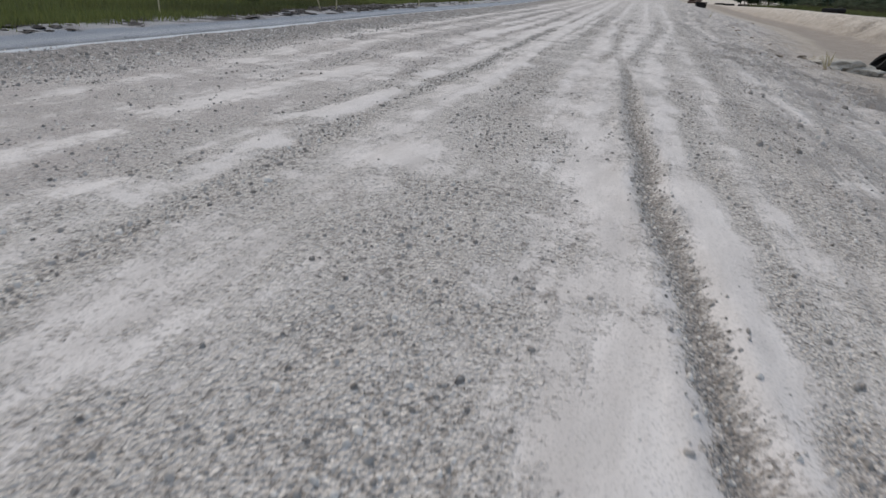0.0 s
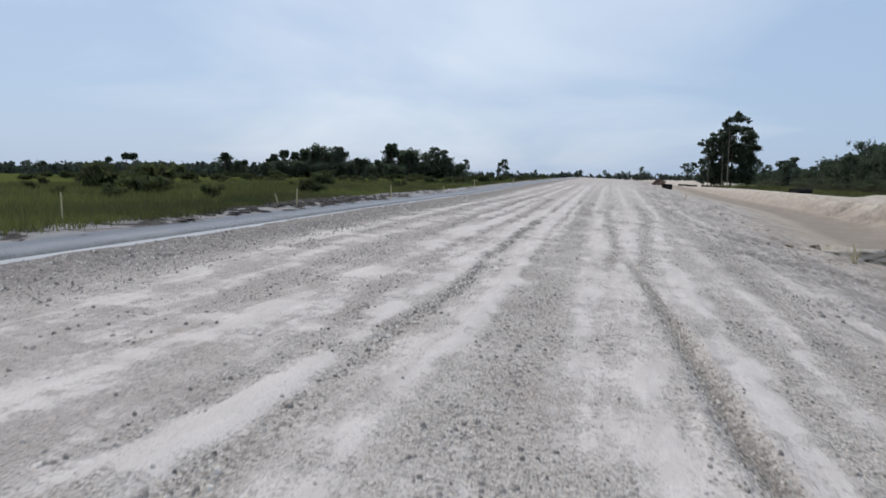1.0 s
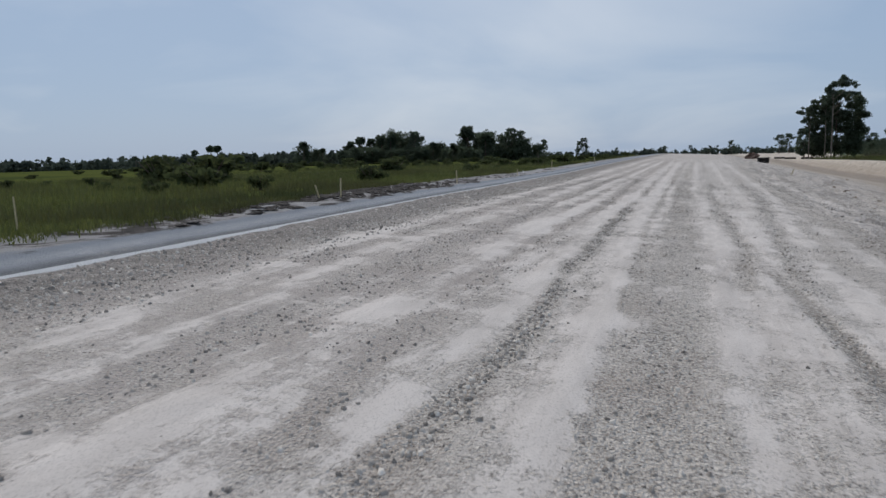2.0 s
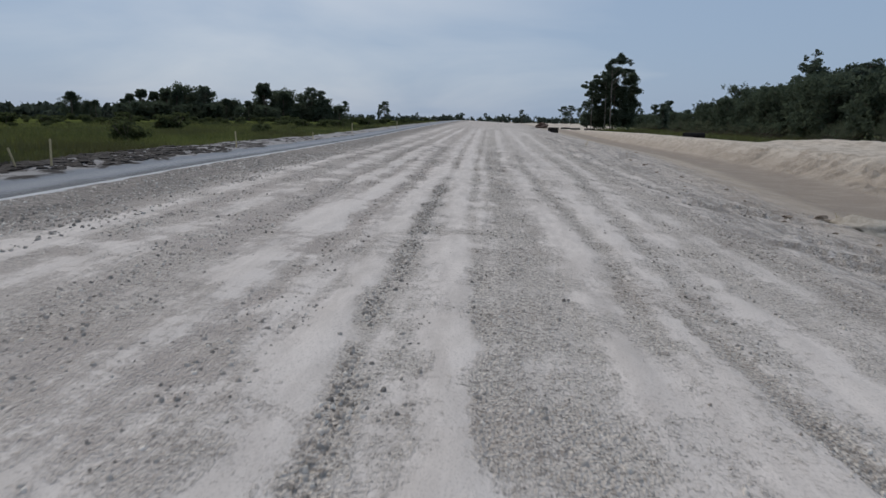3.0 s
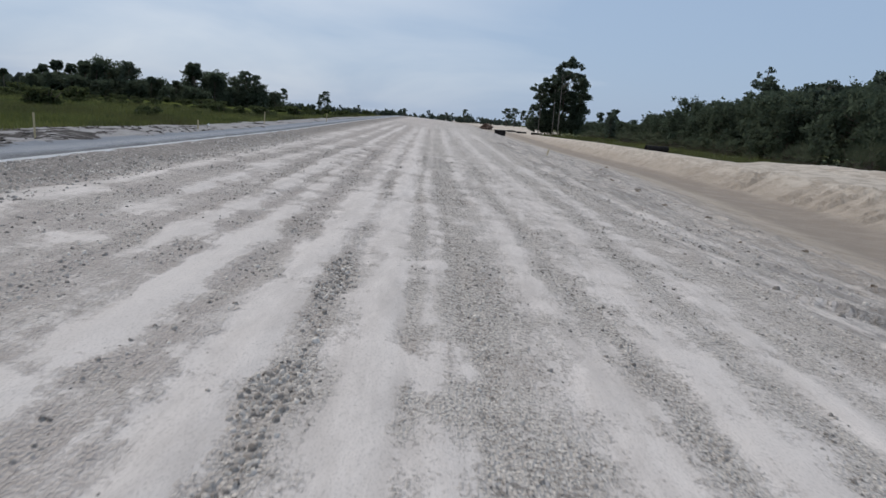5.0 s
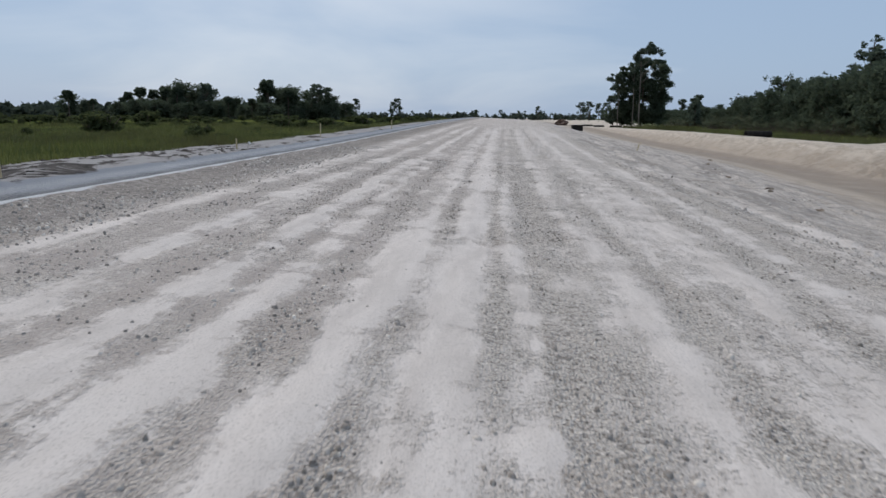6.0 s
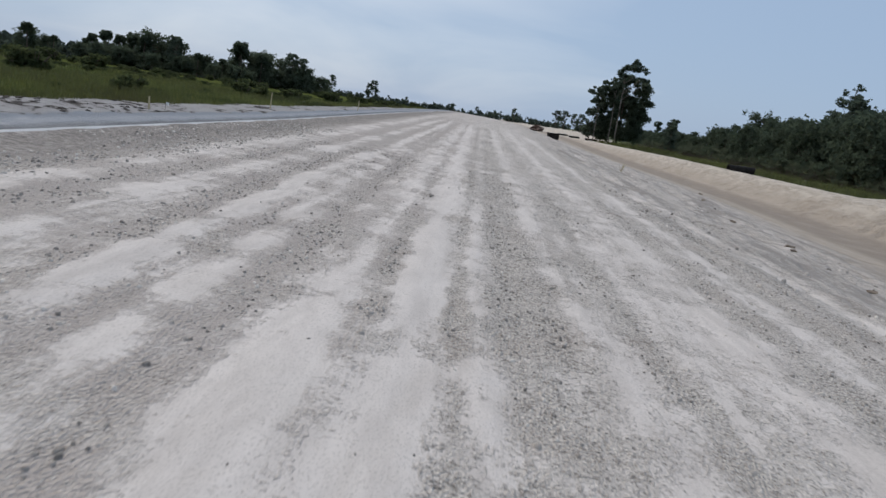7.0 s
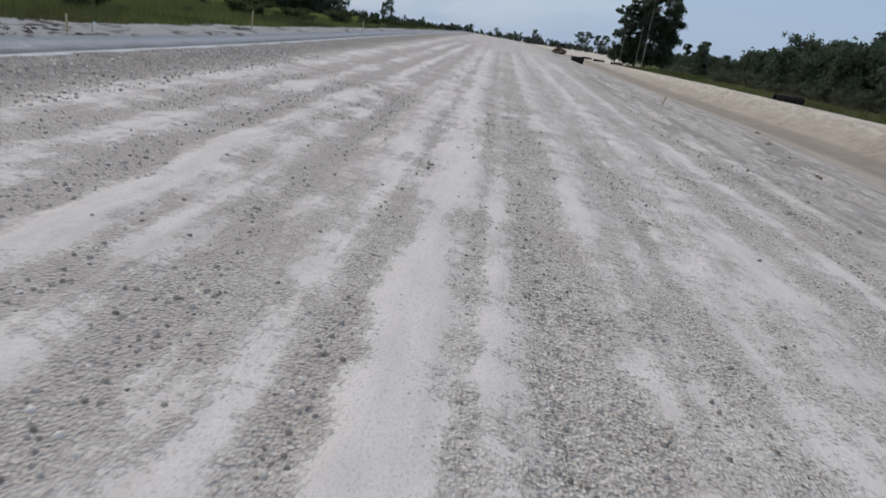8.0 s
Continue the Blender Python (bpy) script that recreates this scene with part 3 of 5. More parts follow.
def rock_material():
    n = Nodes("limestone_chip")
    geo = n.nt.nodes.new("ShaderNodeNewGeometry")
    tone = n.ramp(geo.outputs["Random Per Island"], [(0.0, (0.15, 0.128, 0.108)), (0.3, (0.32, 0.278, 0.238)), (0.7, (0.48, 0.42, 0.362)), (1.0, (0.82, 0.74, 0.65))])
    return n.finish(n.mix(n.span(n.noise(n.place(), 60, 3), 0.4, 0.7, 0, 0.5), tone, (0.4, 0.39, 0.37)), 0.95)


def foliage(name, dark, light, rough=0.8):
    n = Nodes(name)
    geo = n.nt.nodes.new("ShaderNodeNewGeometry")
    info = n.nt.nodes.new("ShaderNodeObjectInfo")
    c = n.mix(geo.outputs["Random Per Island"], dark, light)
    c = n.mix(n.span(info.outputs["Random"], 0, 1, 0, 0.45), c, tuple(0.5 * (a + b) * 0.7 for a, b in zip(dark, light)))
    c = n.mix(n.span(n.noise(n.place(), 0.5, 4), 0.4, 0.7, 0, 0.5), c, light)
    n.finish(c, rough, specular=0.08)
    thin = n.nt.nodes.new("ShaderNodeBsdfTranslucent")
    n.link(n.mix(0.35, c, tuple(min(1, 2.2 * v) for v in light)), thin.inputs["Color"])
    both = n.nt.nodes.new("ShaderNodeMixShader")
    both.inputs[0].default_value = 0.5
    n.link(n.shader.outputs[0], both.inputs[1])
    n.link(thin.outputs[0], both.inputs[2])
    n.link(both.outputs[0], n.nt.nodes["Material Output"].inputs["Surface"])
    return n.mat


def field_blades(name, dark, light):
    n = Nodes(name)
    geo = n.nt.nodes.new("ShaderNodeNewGeometry")
    c = n.mix(geo.outputs["Random Per Island"], dark, light)
    c = n.mix(n.span(n.noise(n.place(), 0.13, 5, 0.65), 0.42, 0.58, 0, 0.75), c, (0.075, 0.07, 0.034))
    c = n.mix(n.span(n.noise(n.place(), 0.16, 5, 0.6, 0.4), 0.5, 0.68, 0, 0.7), c, (0.045, 0.062, 0.022))
    n.finish(c, 0.6, specular=0.2)
    thin = n.nt.nodes.new("ShaderNodeBsdfTranslucent")
    n.link(c, thin.inputs["Color"])
    both = n.nt.nodes.new("ShaderNodeMixShader")
    both.inputs[0].default_value = 0.4
    n.link(n.shader.outputs[0], both.inputs[1])
    n.link(thin.outputs[0], both.inputs[2])
    n.link(both.outputs[0], n.nt.nodes["Material Output"].inputs["Surface"])
    return n.mat


def bark_material(name, dark, light):
    n = Nodes(name)
    v = n.noise(n.place((1, 1, 0.25)), 8, 5, 0.65)
    return n.finish(n.mix(v, dark, light), 0.95, n.bump(v, 0.8, 0.05))


def plain(name, a, b, scale=3.0, rough=0.8, bump=0.3, distance=0.01, specular=0.3):
    n = Nodes(name)
    v = n.noise(n.place(), scale, 5, 0.6)
    w = n.noise(n.place(), scale * 9, 3, 0.6)
    c = n.mix(n.span(w, 0.4, 0.75, 0, 0.4), n.mix(n.span(v, 0.3, 0.7), a, b), a)
    return n.finish(c, rough, n.bump(w, bump, distance), specular=specular)


GROUND = ground_material()
ROCK = rock_material()
PINE = foliage("pine_needles", (0.06, 0.078, 0.06), (0.105, 0.13, 0.095))
OAK = foliage("oak_leaves", (0.058, 0.075, 0.052), (0.088, 0.11, 0.073))
PALM = foliage("palm_fronds", (0.045, 0.054, 0.036), (0.105, 0.12, 0.078))
SCRUB = foliage("scrub_leaves", (0.036, 0.047, 0.024), (0.075, 0.09, 0.04))
GRASS = field_blades("grass_blades", (0.1, 0.118, 0.038), (0.2, 0.212, 0.068))
FAR_LEAVES = foliage("far_leaves", (0.038, 0.05, 0.042), (0.062, 0.078, 0.062))
PALE_BARK = bark_material("pale_pine_bark", (0.12, 0.1, 0.085), (0.28, 0.24, 0.2))
BARK = bark_material("pine_bark", (0.07, 0.05, 0.04), (0.2, 0.16, 0.13))
LATH = plain("weathered_lath", (0.42, 0.34, 0.2), (0.58, 0.49, 0.31), 12, 0.8)
MUCK = plain("black_muck", (0.022, 0.018, 0.016), (0.085, 0.07, 0.06), 4, 0.85, 0.8, 0.05)
CLOD = plain("brown_clod", (0.17, 0.13, 0.1), (0.36, 0.29, 0.22), 5, 0.95, 0.8, 0.03)
SAND = plain("beige_sand", (0.36, 0.31, 0.25), (0.55, 0.49, 0.41), 5, 0.95, 0.6, 0.03)
BLACK = plain("black_plastic", (0.012, 0.0105, 0.01), (0.034, 0.029, 0.026), 4, 0.8, 0.2, 0.01, 0.15)
RUST = plain("red_brown_soil", (0.10, 0.065, 0.05), (0.2, 0.14, 0.11), 0.8, 0.95, 0.8, 0.1)
FLAG = plain("white_flag_film", (0.75, 0.75, 0.73), (0.8, 0.8, 0.78), 5, 0.6, 0.1)


# ---- building helpers ----
def mesh_from(name, verts, faces, material, smooth=False):
    me = bpy.data.meshes.new(name)
    me.from_pydata(verts if isinstance(verts, list) else verts.tolist(), [], faces if isinstance(faces, list) else faces.tolist())
    me.materials.append(material)
    if smooth:
        me.polygons.foreach_set("use_smooth", [True] * len(me.polygons))
    me.update()
    return me


def part(name, me, parent, label=""):
    ob = new(name, me)
    ob.parent = parent
    return tagged(ob, label) if label else ob


def thing(name, at, label, category, group="", data=None, turn=0.0, kind=""):
    ob = new(name, data)
    ob.matrix_basis = pose(*at, 0, 0, turn)
    return tagged(ob, label, category, group, kind)


def tube(points, radii, sides=8):
    """Rings along a line of points; returns vertices and faces."""
    verts, faces = [], []
    for i, (p, r) in enumerate(zip(points, radii)):
        a = Vector(points[max(i - 1, 0)])
        b = Vector(points[min(i + 1, len(points) - 1)])
        q = (b - a).to_track_quat("Z", "Y")
        for s in range(sides):
            w = 2 * math.pi * s / sides
            verts.append(tuple(Vector(p) + q @ Vector((r * math.cos(w), r * math.sin(w), 0))))
    for i in range(len(points) - 1):
        for s in range(sides):
            t = (s + 1) % sides
            faces.append((i * sides + s, i * sides + t, (i + 1) * sides + t, (i + 1) * sides + s))
    faces.append(tuple(range(sides - 1, -1, -1)))
    faces.append(tuple((len(points) - 1) * sides + s for s in range(sides)))
    return verts, faces


def join(pieces):
    verts, faces = [], []
    for v, f in pieces:
        off = len(verts)
        verts += list(v)
        faces += [tuple(i + off for i in face) for face in f]
    return verts, faces


def leaf_cloud(centres, radii, count, size, rng, squash=0.75, shell=0.45, long=1.7):
    """Loose small leaves, four corners each, in uneven clumps."""
    centres, radii = np.array(centres, float), np.array(radii, float)
    weight = radii**2 / (radii**2).sum()
    pick = rng.choice(len(centres), count, p=weight)
    way = rng.normal(size=(count, 3))
    way /= np.linalg.norm(way, axis=1)[:, None]
    far = (shell + (1 - shell) * rng.random(count) ** 0.7) * (0.8 + 0.35 * rng.random(count))
    mid = centres[pick] + way * (far * radii[pick])[:, None] * (1, 1, squash)
    a = rng.normal(size=(count, 3))
    a /= np.linalg.norm(a, axis=1)[:, None]
    b = np.cross(a, rng.normal(size=(count, 3)))
    b /= np.linalg.norm(b, axis=1)[:, None]
    s = size * (0.6 + 0.8 * rng.random(count))[:, None]
    verts = np.stack([mid - a * s * long * 0.5, mid + b * s * 0.5, mid + a * s * long * 0.5, mid - b * s * 0.5], 1).reshape(-1, 3)
    faces = np.arange(4 * count).reshape(-1, 4)
    return verts, faces


def lump(rng, radius, squash=0.6, rough=0.35, detail=2):
    """A knobbly lump, sitting on its flat side."""
    bm = bmesh.new()
    bmesh.ops.create_icosphere(bm, subdivisions=detail, radius=1)
    off = Vector(rng.random(3) * 50)
    for v in bm.verts:
        k = 1 + rough * noise.fractal(v.co * 1.6 + off, 0.6, 2.0, 3)
        v.co = Vector((v.co.x * k, v.co.y * k, max(v.co.z * k, -0.35) * squash)) * radius
    verts = [tuple(v.co) for v in bm.verts]
    faces = [tuple(v.index for v in f.verts) for f in bm.faces]
    bm.free()
    return verts, faces


# ---- ground ----
def steps(fine_low, fine_high, fine, low, high, grow):
    mid = list(np.arange(fine_low, fine_high, fine))
    up, s = [fine_high], fine
    while up[-1] < high:
        s *= grow
        up.append(up[-1] + s)
    down, s = [], fine
    at = fine_low
    while at > low:
        s *= grow
        at -= s
        down.append(at)
    return np.array(down[::-1] + mid + up)


def build_ground():
    xs = steps(-7.4, 8.4, 0.055, -2600, 2600, 1.13)
    xs = np.r_[xs[xs < 8.4], np.arange(8.4, 17, 0.09), steps(17.0, 17.1, 0.1, 17.0, 2600, 1.13)]
    ys = steps(0.8, 32.0, 0.085, -300, 3200, 1.06)
    ys = np.r_[ys[ys < 32], np.arange(32, 52, 0.13), steps(52.0, 52.1, 0.13, 52.0, 3200, 1.06)]
    gx, gy = np.meshgrid(xs, ys)
    gz = land(gx, gy)
    verts = np.stack([gx, gy, gz], -1).reshape(-1, 3)
    nx, ny = len(xs), len(ys)
    i = (np.arange(ny - 1)[:, None] * nx + np.arange(nx - 1)[None]).ravel()
    faces = np.stack([i, i + 1, i + nx + 1, i + nx], 1)
    me = bpy.data.meshes.new("ground")
    me.vertices.add(len(verts))
    me.vertices.foreach_set("co", verts.ravel())
    me.loops.add(4 * len(faces))
    me.loops.foreach_set("vertex_index", faces.ravel())
    me.polygons.add(len(faces))
    me.polygons.foreach_set("loop_start", np.arange(len(faces)) * 4)
    me.polygons.foreach_set("loop_total", np.full(len(faces), 4))
    me.polygons.foreach_set("use_smooth", np.ones(len(faces), bool))
    me.update(calc_edges=True)
    a = me.attributes.new("from_edge", "FLOAT", "POINT")
    a.data.foreach_set("value", (gx - edge(gy)).ravel())
    g = me.attributes.new("from_grass", "FLOAT", "POINT")
    g.data.foreach_set("value", (gx - grass_line(gy)).ravel())
    g = me.attributes.new("from_wood", "FLOAT", "POINT")
    g.data.foreach_set("value", (gx - wood_line(gy)).ravel())
    g = me.attributes.new("from_rut", "FLOAT", "POINT")
    g.data.foreach_set("value", (gx - rut_line(gy)).ravel())
    g = me.attributes.new("verge", "FLOAT", "POINT")
    g.data.foreach_set("value", verge(gx, gy).ravel())
    g = me.attributes.new("dust", "FLOAT", "POINT")
    g.data.foreach_set("value", dust_cover(gx, gy).ravel())
    me.materials.append(GROUND)
    tagged(new("ground", me), "pale crushed limestone roadbed with sandy shoulders and grass", "ground", kind="structure")


build_ground()


# ---- trees ----
def limb_set(rng, height, start, count, reach, rise, base_r):
    """Curved limbs off a trunk: tubes and their ends."""
    pieces, ends = [], []
    for k in range(count):
        h = height * (start + (0.97 - start) * (k + rng.random()) / count)
        w = rng.random() * 2 * math.pi
        r = reach * (0.55 + 0.6 * rng.random()) * (1.15 - 0.6 * (h / height - start) / (1 - start))
        d = Vector((math.cos(w), math.sin(w), 0))
        a = Vector((0, 0, h))
        pts = [a, a + d * r * 0.5 + Vector((0, 0, rise * r * 0.25)), a + d * r + Vector((0, 0, rise * r * (0.6 + 0.5 * rng.random())))]
        pieces.append(tube(pts, [base_r * 0.4, base_r * 0.25, base_r * 0.08], 5))
        ends.append((pts[2], r))
        ends.append((pts[1] * 0.4 + pts[2] * 0.6, r * 0.8))
    return pieces, ends


def trunk_line(rng, height, lean=0.03):
    pts, p = [], Vector((0, 0, -0.3))
    n = 7
    for k in range(n):
        pts.append(p.copy())
        p = p + Vector((rng.normal() * lean, rng.normal() * lean, 1)) * (height / (n - 1))
    return pts


def tree(name, kind, height, spread, label, rng, group="", bare=0.45, leaves=2600, size=0.3, foliage_mat=None, limbs=14, clump=0.3):
    base = new(name)
    r = 0.012 * height + 0.04
    pts = trunk_line(rng, height * 0.96, 0.02 * height / 6)
    n = len(pts)
    wood = [tube(pts, [r * (1 - 0.82 * k / (n - 1)) for k in range(n)], 8)]
    rise = 0.25 if kind == "pine" else 0.55
    more, ends = limb_set(rng, height * 0.96, bare, limbs, spread, rise, r)
    # limbs start from the leaning trunk
    wood += more
    part("trunk", mesh_from("trunk", *join(wood), BARK, True), base)
    centres, radii = [], []
    for e, _ in ends:
        for k in range(4):
            size_k = 1.0 if k == 0 else 0.6
            centres.append(tuple(Vector(e) + Vector(rng.normal(size=3) * (0, 1, 1, 1)[k] * clump * spread * 0.6)))
            radii.append(clump * spread * size_k * (0.45 + 0.75 * rng.random()))
    top = pts[-1]
    for _ in range(7):
        off = rng.normal(size=2) * spread * 0.25
        centres.append((top.x + off[0], top.y + off[1], height * 0.985 - 0.3 * np.hypot(*off) - 0.3 * clump * spread))
        radii.append(clump * spread * (0.4 + 0.6 * rng.random()))
    part("crown", mesh_from("crown", *leaf_cloud(centres, radii, leaves, size, rng, 0.7 if kind == "pine" else 0.9, 0.2), foliage_mat), base)
    return tagged(base, label, "tree", group)


def crowned(name, height, heads, label, rng, leaves, size, foliage_mat, bark, girth, group=""):
    """A tree whose crown is gathered in heads (across, up, radius, flatness), each on its own limb."""
    base = new(name)
    pts = trunk_line(rng, height * 0.93, 0.012 * height / 6)
    wood = [tube(pts, [girth * (1 - 0.75 * k / (len(pts) - 1)) for k in range(len(pts))], 8)]
    centres, radii = [], []
    for across, up, r, flat in heads:
        deep = rng.normal() * 0.45 * r
        tip = Vector((across, deep, up - 0.2 * r * flat))
        root_z = max(up - 0.9 * abs(across) - 0.4, 0.12 * height)
        k = min(int((root_z / (height * 0.93)) * 6), 5)
        root = pts[k].lerp(pts[k + 1], (root_z / (height * 0.93)) * 6 - k)
        bend = root.lerp(tip, 0.55) + Vector((0, 0, -0.12 * abs(across)))
        wood.append(tube([root, bend, tip], [girth * 0.34, girth * 0.2, girth * 0.07], 5))
        for _ in range(max(5, int(9 * r))):
            way = rng.normal(size=3)
            way = way / np.linalg.norm(way) * r * rng.uniform(0.3, 0.85)
            centres.append((across + way[0], deep + way[1], up + way[2] * flat))
            radii.append(r * rng.uniform(0.22, 0.5))
    part("trunk", mesh_from("trunk", *join(wood), bark, True), base)
    part("crown", mesh_from("crown", *leaf_cloud(centres, radii, leaves, size, rng, 0.75, 0.1), foliage_mat), base)
    return tagged(base, label, "tree", group)


def round_palm(name, height, label, rng, group=""):
    """A cabbage palm seen from afar: a slim trunk and a ball of drooping fan fronds."""
    base = new(name)
    pts = trunk_line(rng, height * 0.82, 0.05)
    part("trunk", mesh_from("trunk", *tube(pts, [0.24, 0.2, 0.18, 0.18, 0.18, 0.19, 0.22], 8), BARK, True), base)
    ball, top = 0.205 * height, pts[-1]
    centres, radii = [], []
    for k in range(60):
        w, e = rng.random() * 6.283, math.asin(rng.uniform(-0.65, 1.0))
        d = ball * rng.uniform(0.45, 0.85)
        centres.append((top.x + d * math.cos(w) * math.cos(e), top.y + d * math.sin(w) * math.cos(e), top.z + 0.95 * d * math.sin(e)))
        radii.append(ball * rng.uniform(0.2, 0.36))
    part("crown", mesh_from("crown", *leaf_cloud(centres, radii, 3600, 0.22, rng, 0.9, 0.1, 2.4), OAK), base)
    return tagged(base, label, "tree", group)


def palm(name, height, label, rng, group=""):
    base = new(name)
    pts = trunk_line(rng, height * 0.8, 0.04)
    part("trunk", mesh_from("trunk", *tube(pts, [0.22, 0.19, 0.17, 0.17, 0.17, 0.18, 0.2], 8), BARK, True), base)
    verts, faces = [], []
    top = pts[-1]
    for k in range(190):
        w, e = rng.random() * 2 * math.pi, rng.uniform(-0.75, 1.45)
        d = Vector((math.cos(w) * math.cos(e), math.sin(w) * math.cos(e), math.sin(e)))
        stalk = height * rng.uniform(0.05, 0.12)
        c = top + d * stalk
        side = d.cross(Vector((0, 0, 1))).normalized()
        up = side.cross(d)
        for j in range(9):
            a = (j - 4) * 0.3
            tip = c + (d * math.cos(a) + side * math.sin(a)) * height * 0.15 + Vector((0, 0, -0.12 * height * 0.5))
            o = len(verts)
            verts += [tuple(c), tuple((c + tip) * 0.5 + up * 0.04 + side * 0.017 * height), tuple(tip), tuple((c + tip) * 0.5 + up * 0.04 - side * 0.017 * height)]
            faces.append((o, o + 1, o + 2, o + 3))
    part("crown", mesh_from("crown", verts, faces, PALM), base)
    return tagged(base, label, "tree", group)


def bush(name, width, height, label, rng, mat, leaves=900, size=0.16, group=""):
    base = new(name)
    stems = []
    for _ in range(6):
        w = rng.random() * 6.28
        stems.append(tube([Vector((0, 0, -0.1)), Vector((math.cos(w) * width * 0.2, math.sin(w) * width * 0.2, height * 0.4)), Vector((math.cos(w) * width * 0.35, math.sin(w) * width * 0.35, height * 0.75))], [0.04, 0.03, 0.01], 5))
    part("trunk", mesh_from("trunk", *join(stems), BARK), base)
    centres = [(rng.normal() * width * 0.22, rng.normal() * width * 0.22, height * (0.25 + 0.5 * rng.random())) for _ in range(12)]
    radii = [width * (0.16 + 0.14 * rng.random()) for _ in centres]
    part("crown", mesh_from("crown", *leaf_cloud(centres, radii, leaves, size, rng, height / width * 0.9, 0.2), mat), base)
    return tagged(base, label, "shrub", group)


def fan_shrub(name, height, label, rng, group=""):
    """Fan fronds on stalks from one low crown."""
    base = new(name)
    stalks, verts, faces = [], [], []
    for _ in range(46):
        w, e = rng.random() * 6.283, rng.uniform(0.25, 1.4)
        d = Vector((math.cos(w) * math.cos(e), math.sin(w) * math.cos(e), math.sin(e)))
        root = Vector((rng.normal() * 0.35, rng.normal() * 0.35, 0))
        c = root + d * height * rng.uniform(0.35, 0.75)
        stalks.append(tube([root - Vector((0, 0, 0.1)), c], [0.02, 0.012], 4))
        side = d.cross(Vector((0, 0, 1))).normalized()
        up = side.cross(d)
        for j in range(11):
            a = (j - 5) * 0.3
            tip = c + (d * math.cos(a) + side * math.sin(a)) * height * 0.36 + Vector((0, 0, -0.06 * height))
            o = len(verts)
            m = (c + tip) * 0.5 + up * 0.03
            verts += [tuple(c), tuple(m + side * 0.035), tuple(tip), tuple(m - side * 0.035)]
            faces.append((o, o + 1, o + 2, o + 3))
    part("trunk", mesh_from("trunk", *join(stalks), BARK), base)
    part("crown", mesh_from("crown", verts, faces, PALM), base)
    return tagged(base, label, "shrub", group)


def put(ob, x, y, scale=1.0, turn=0.0, sink=0.0, tall=1.0):
    ob.matrix_basis = pose(x, y, ground_z(x, y) - sink, 0, 0, turn) @ Matrix.Diagonal((scale, scale, scale * tall, 1))
    return ob


def again(ob, x, y, scale=1.0, turn=0.0, tall=1.0, label=""):
    ob_scale = Matrix.Diagonal((*[1 / s for s in ob.scale], 1))
    made = copy_thing(ob, pose(x, y, ground_z(x, y), 0, 0, turn) @ Matrix.Diagonal((scale, scale, scale * tall, 1)) @ ob_scale)
    return tagged(made, label) if label else made


RNG = np.random.default_rng(7)

# the lone clump by the road: a tall pine with a domed head over oaks and slender pines
CLUMP_Y = 152.0
put(crowned("pine_tree", 15.4, [(1.2, 13.9, 1.5, 0.55), (0.0, 13.6, 1.2, 0.5), (2.4, 13.7, 1.25, 0.5), (-0.9, 13.0, 0.85, 0.5), (3.3, 13.1, 0.85, 0.5), (1.4, 14.6, 1.1, 0.6), (3.4, 11.8, 1.1, 0.6), (2.6, 12.1, 0.7, 0.5), (-0.4, 11.9, 1.0, 0.7), (-1.0, 12.5, 0.7, 0.6)],
            "tall longleaf pine with a flat domed head on a pale trunk", RNG, 5600, 0.15, PINE, PALE_BARK, 0.17), 22.2, CLUMP_Y)
put(crowned("oak_tree", 12.6, [(-1.4, 11.9, 1.7, 0.9), (0.8, 11.7, 2.0, 0.9), (2.6, 10.2, 2.1, 0.9), (3.9, 8.2, 1.9, 0.9), (2.2, 7.6, 2.4, 0.9), (-0.9, 9.0, 2.5, 0.9), (4.0, 5.8, 1.7, 0.9), (2.4, 4.8, 2.3, 0.9), (0.2, 6.2, 2.3, 0.9), (3.6, 3.0, 1.8, 0.9), (1.6, 2.2, 2.1, 0.8), (-0.9, 3.6, 2.0, 0.9)],
            "dense dark green oak beside the tall pine", RNG, 28000, 0.2, OAK, BARK, 0.22), 23.5, CLUMP_Y + 5)
put(crowned("oak_tree", 11.2, [(-1.4, 9.9, 1.4, 0.9), (0.4, 10.2, 1.6, 0.9), (-1.8, 8.2, 1.5, 0.9), (0.0, 7.9, 1.9, 0.9), (-1.3, 6.2, 1.7, 0.9), (0.5, 5.2, 1.9, 0.9), (-1.0, 3.8, 1.7, 0.9), (0.6, 2.6, 1.8, 0.8), (-0.8, 1.5, 1.5, 0.8)],
            "leaning dark green oak at the edge of the clump", RNG, 16000, 0.2, OAK, PALE_BARK, 0.14), 20.9, CLUMP_Y + 4)
put(crowned("pine_tree", 10.4, [(-0.5, 9.3, 1.2, 0.6), (-1.4, 8.7, 1.0, 0.6), (0.5, 8.6, 0.9, 0.6), (-1.0, 7.2, 0.9, 0.6), (0.3, 6.6, 0.8, 0.6), (-0.4, 5.4, 0.8, 0.6)],
            "slender leaning pine with tufted crown", RNG, 3600, 0.15, PINE, PALE_BARK, 0.1), 18.7, CLUMP_Y + 2)
put(crowned("pine_tree", 6.6, [(0.0, 5.6, 1.0, 0.7), (-0.8, 5.0, 0.8, 0.7), (0.6, 4.5, 0.9, 0.7), (-0.3, 3.4, 0.9, 0.7), (0.4, 2.2, 1.1, 0.7), (-0.5, 1.2, 1.0, 0.7)],
            "young pine with tufted crown at the edge of the clump", RNG, 3200, 0.16, PINE, BARK, 0.09), 18.2, CLUMP_Y + 4)
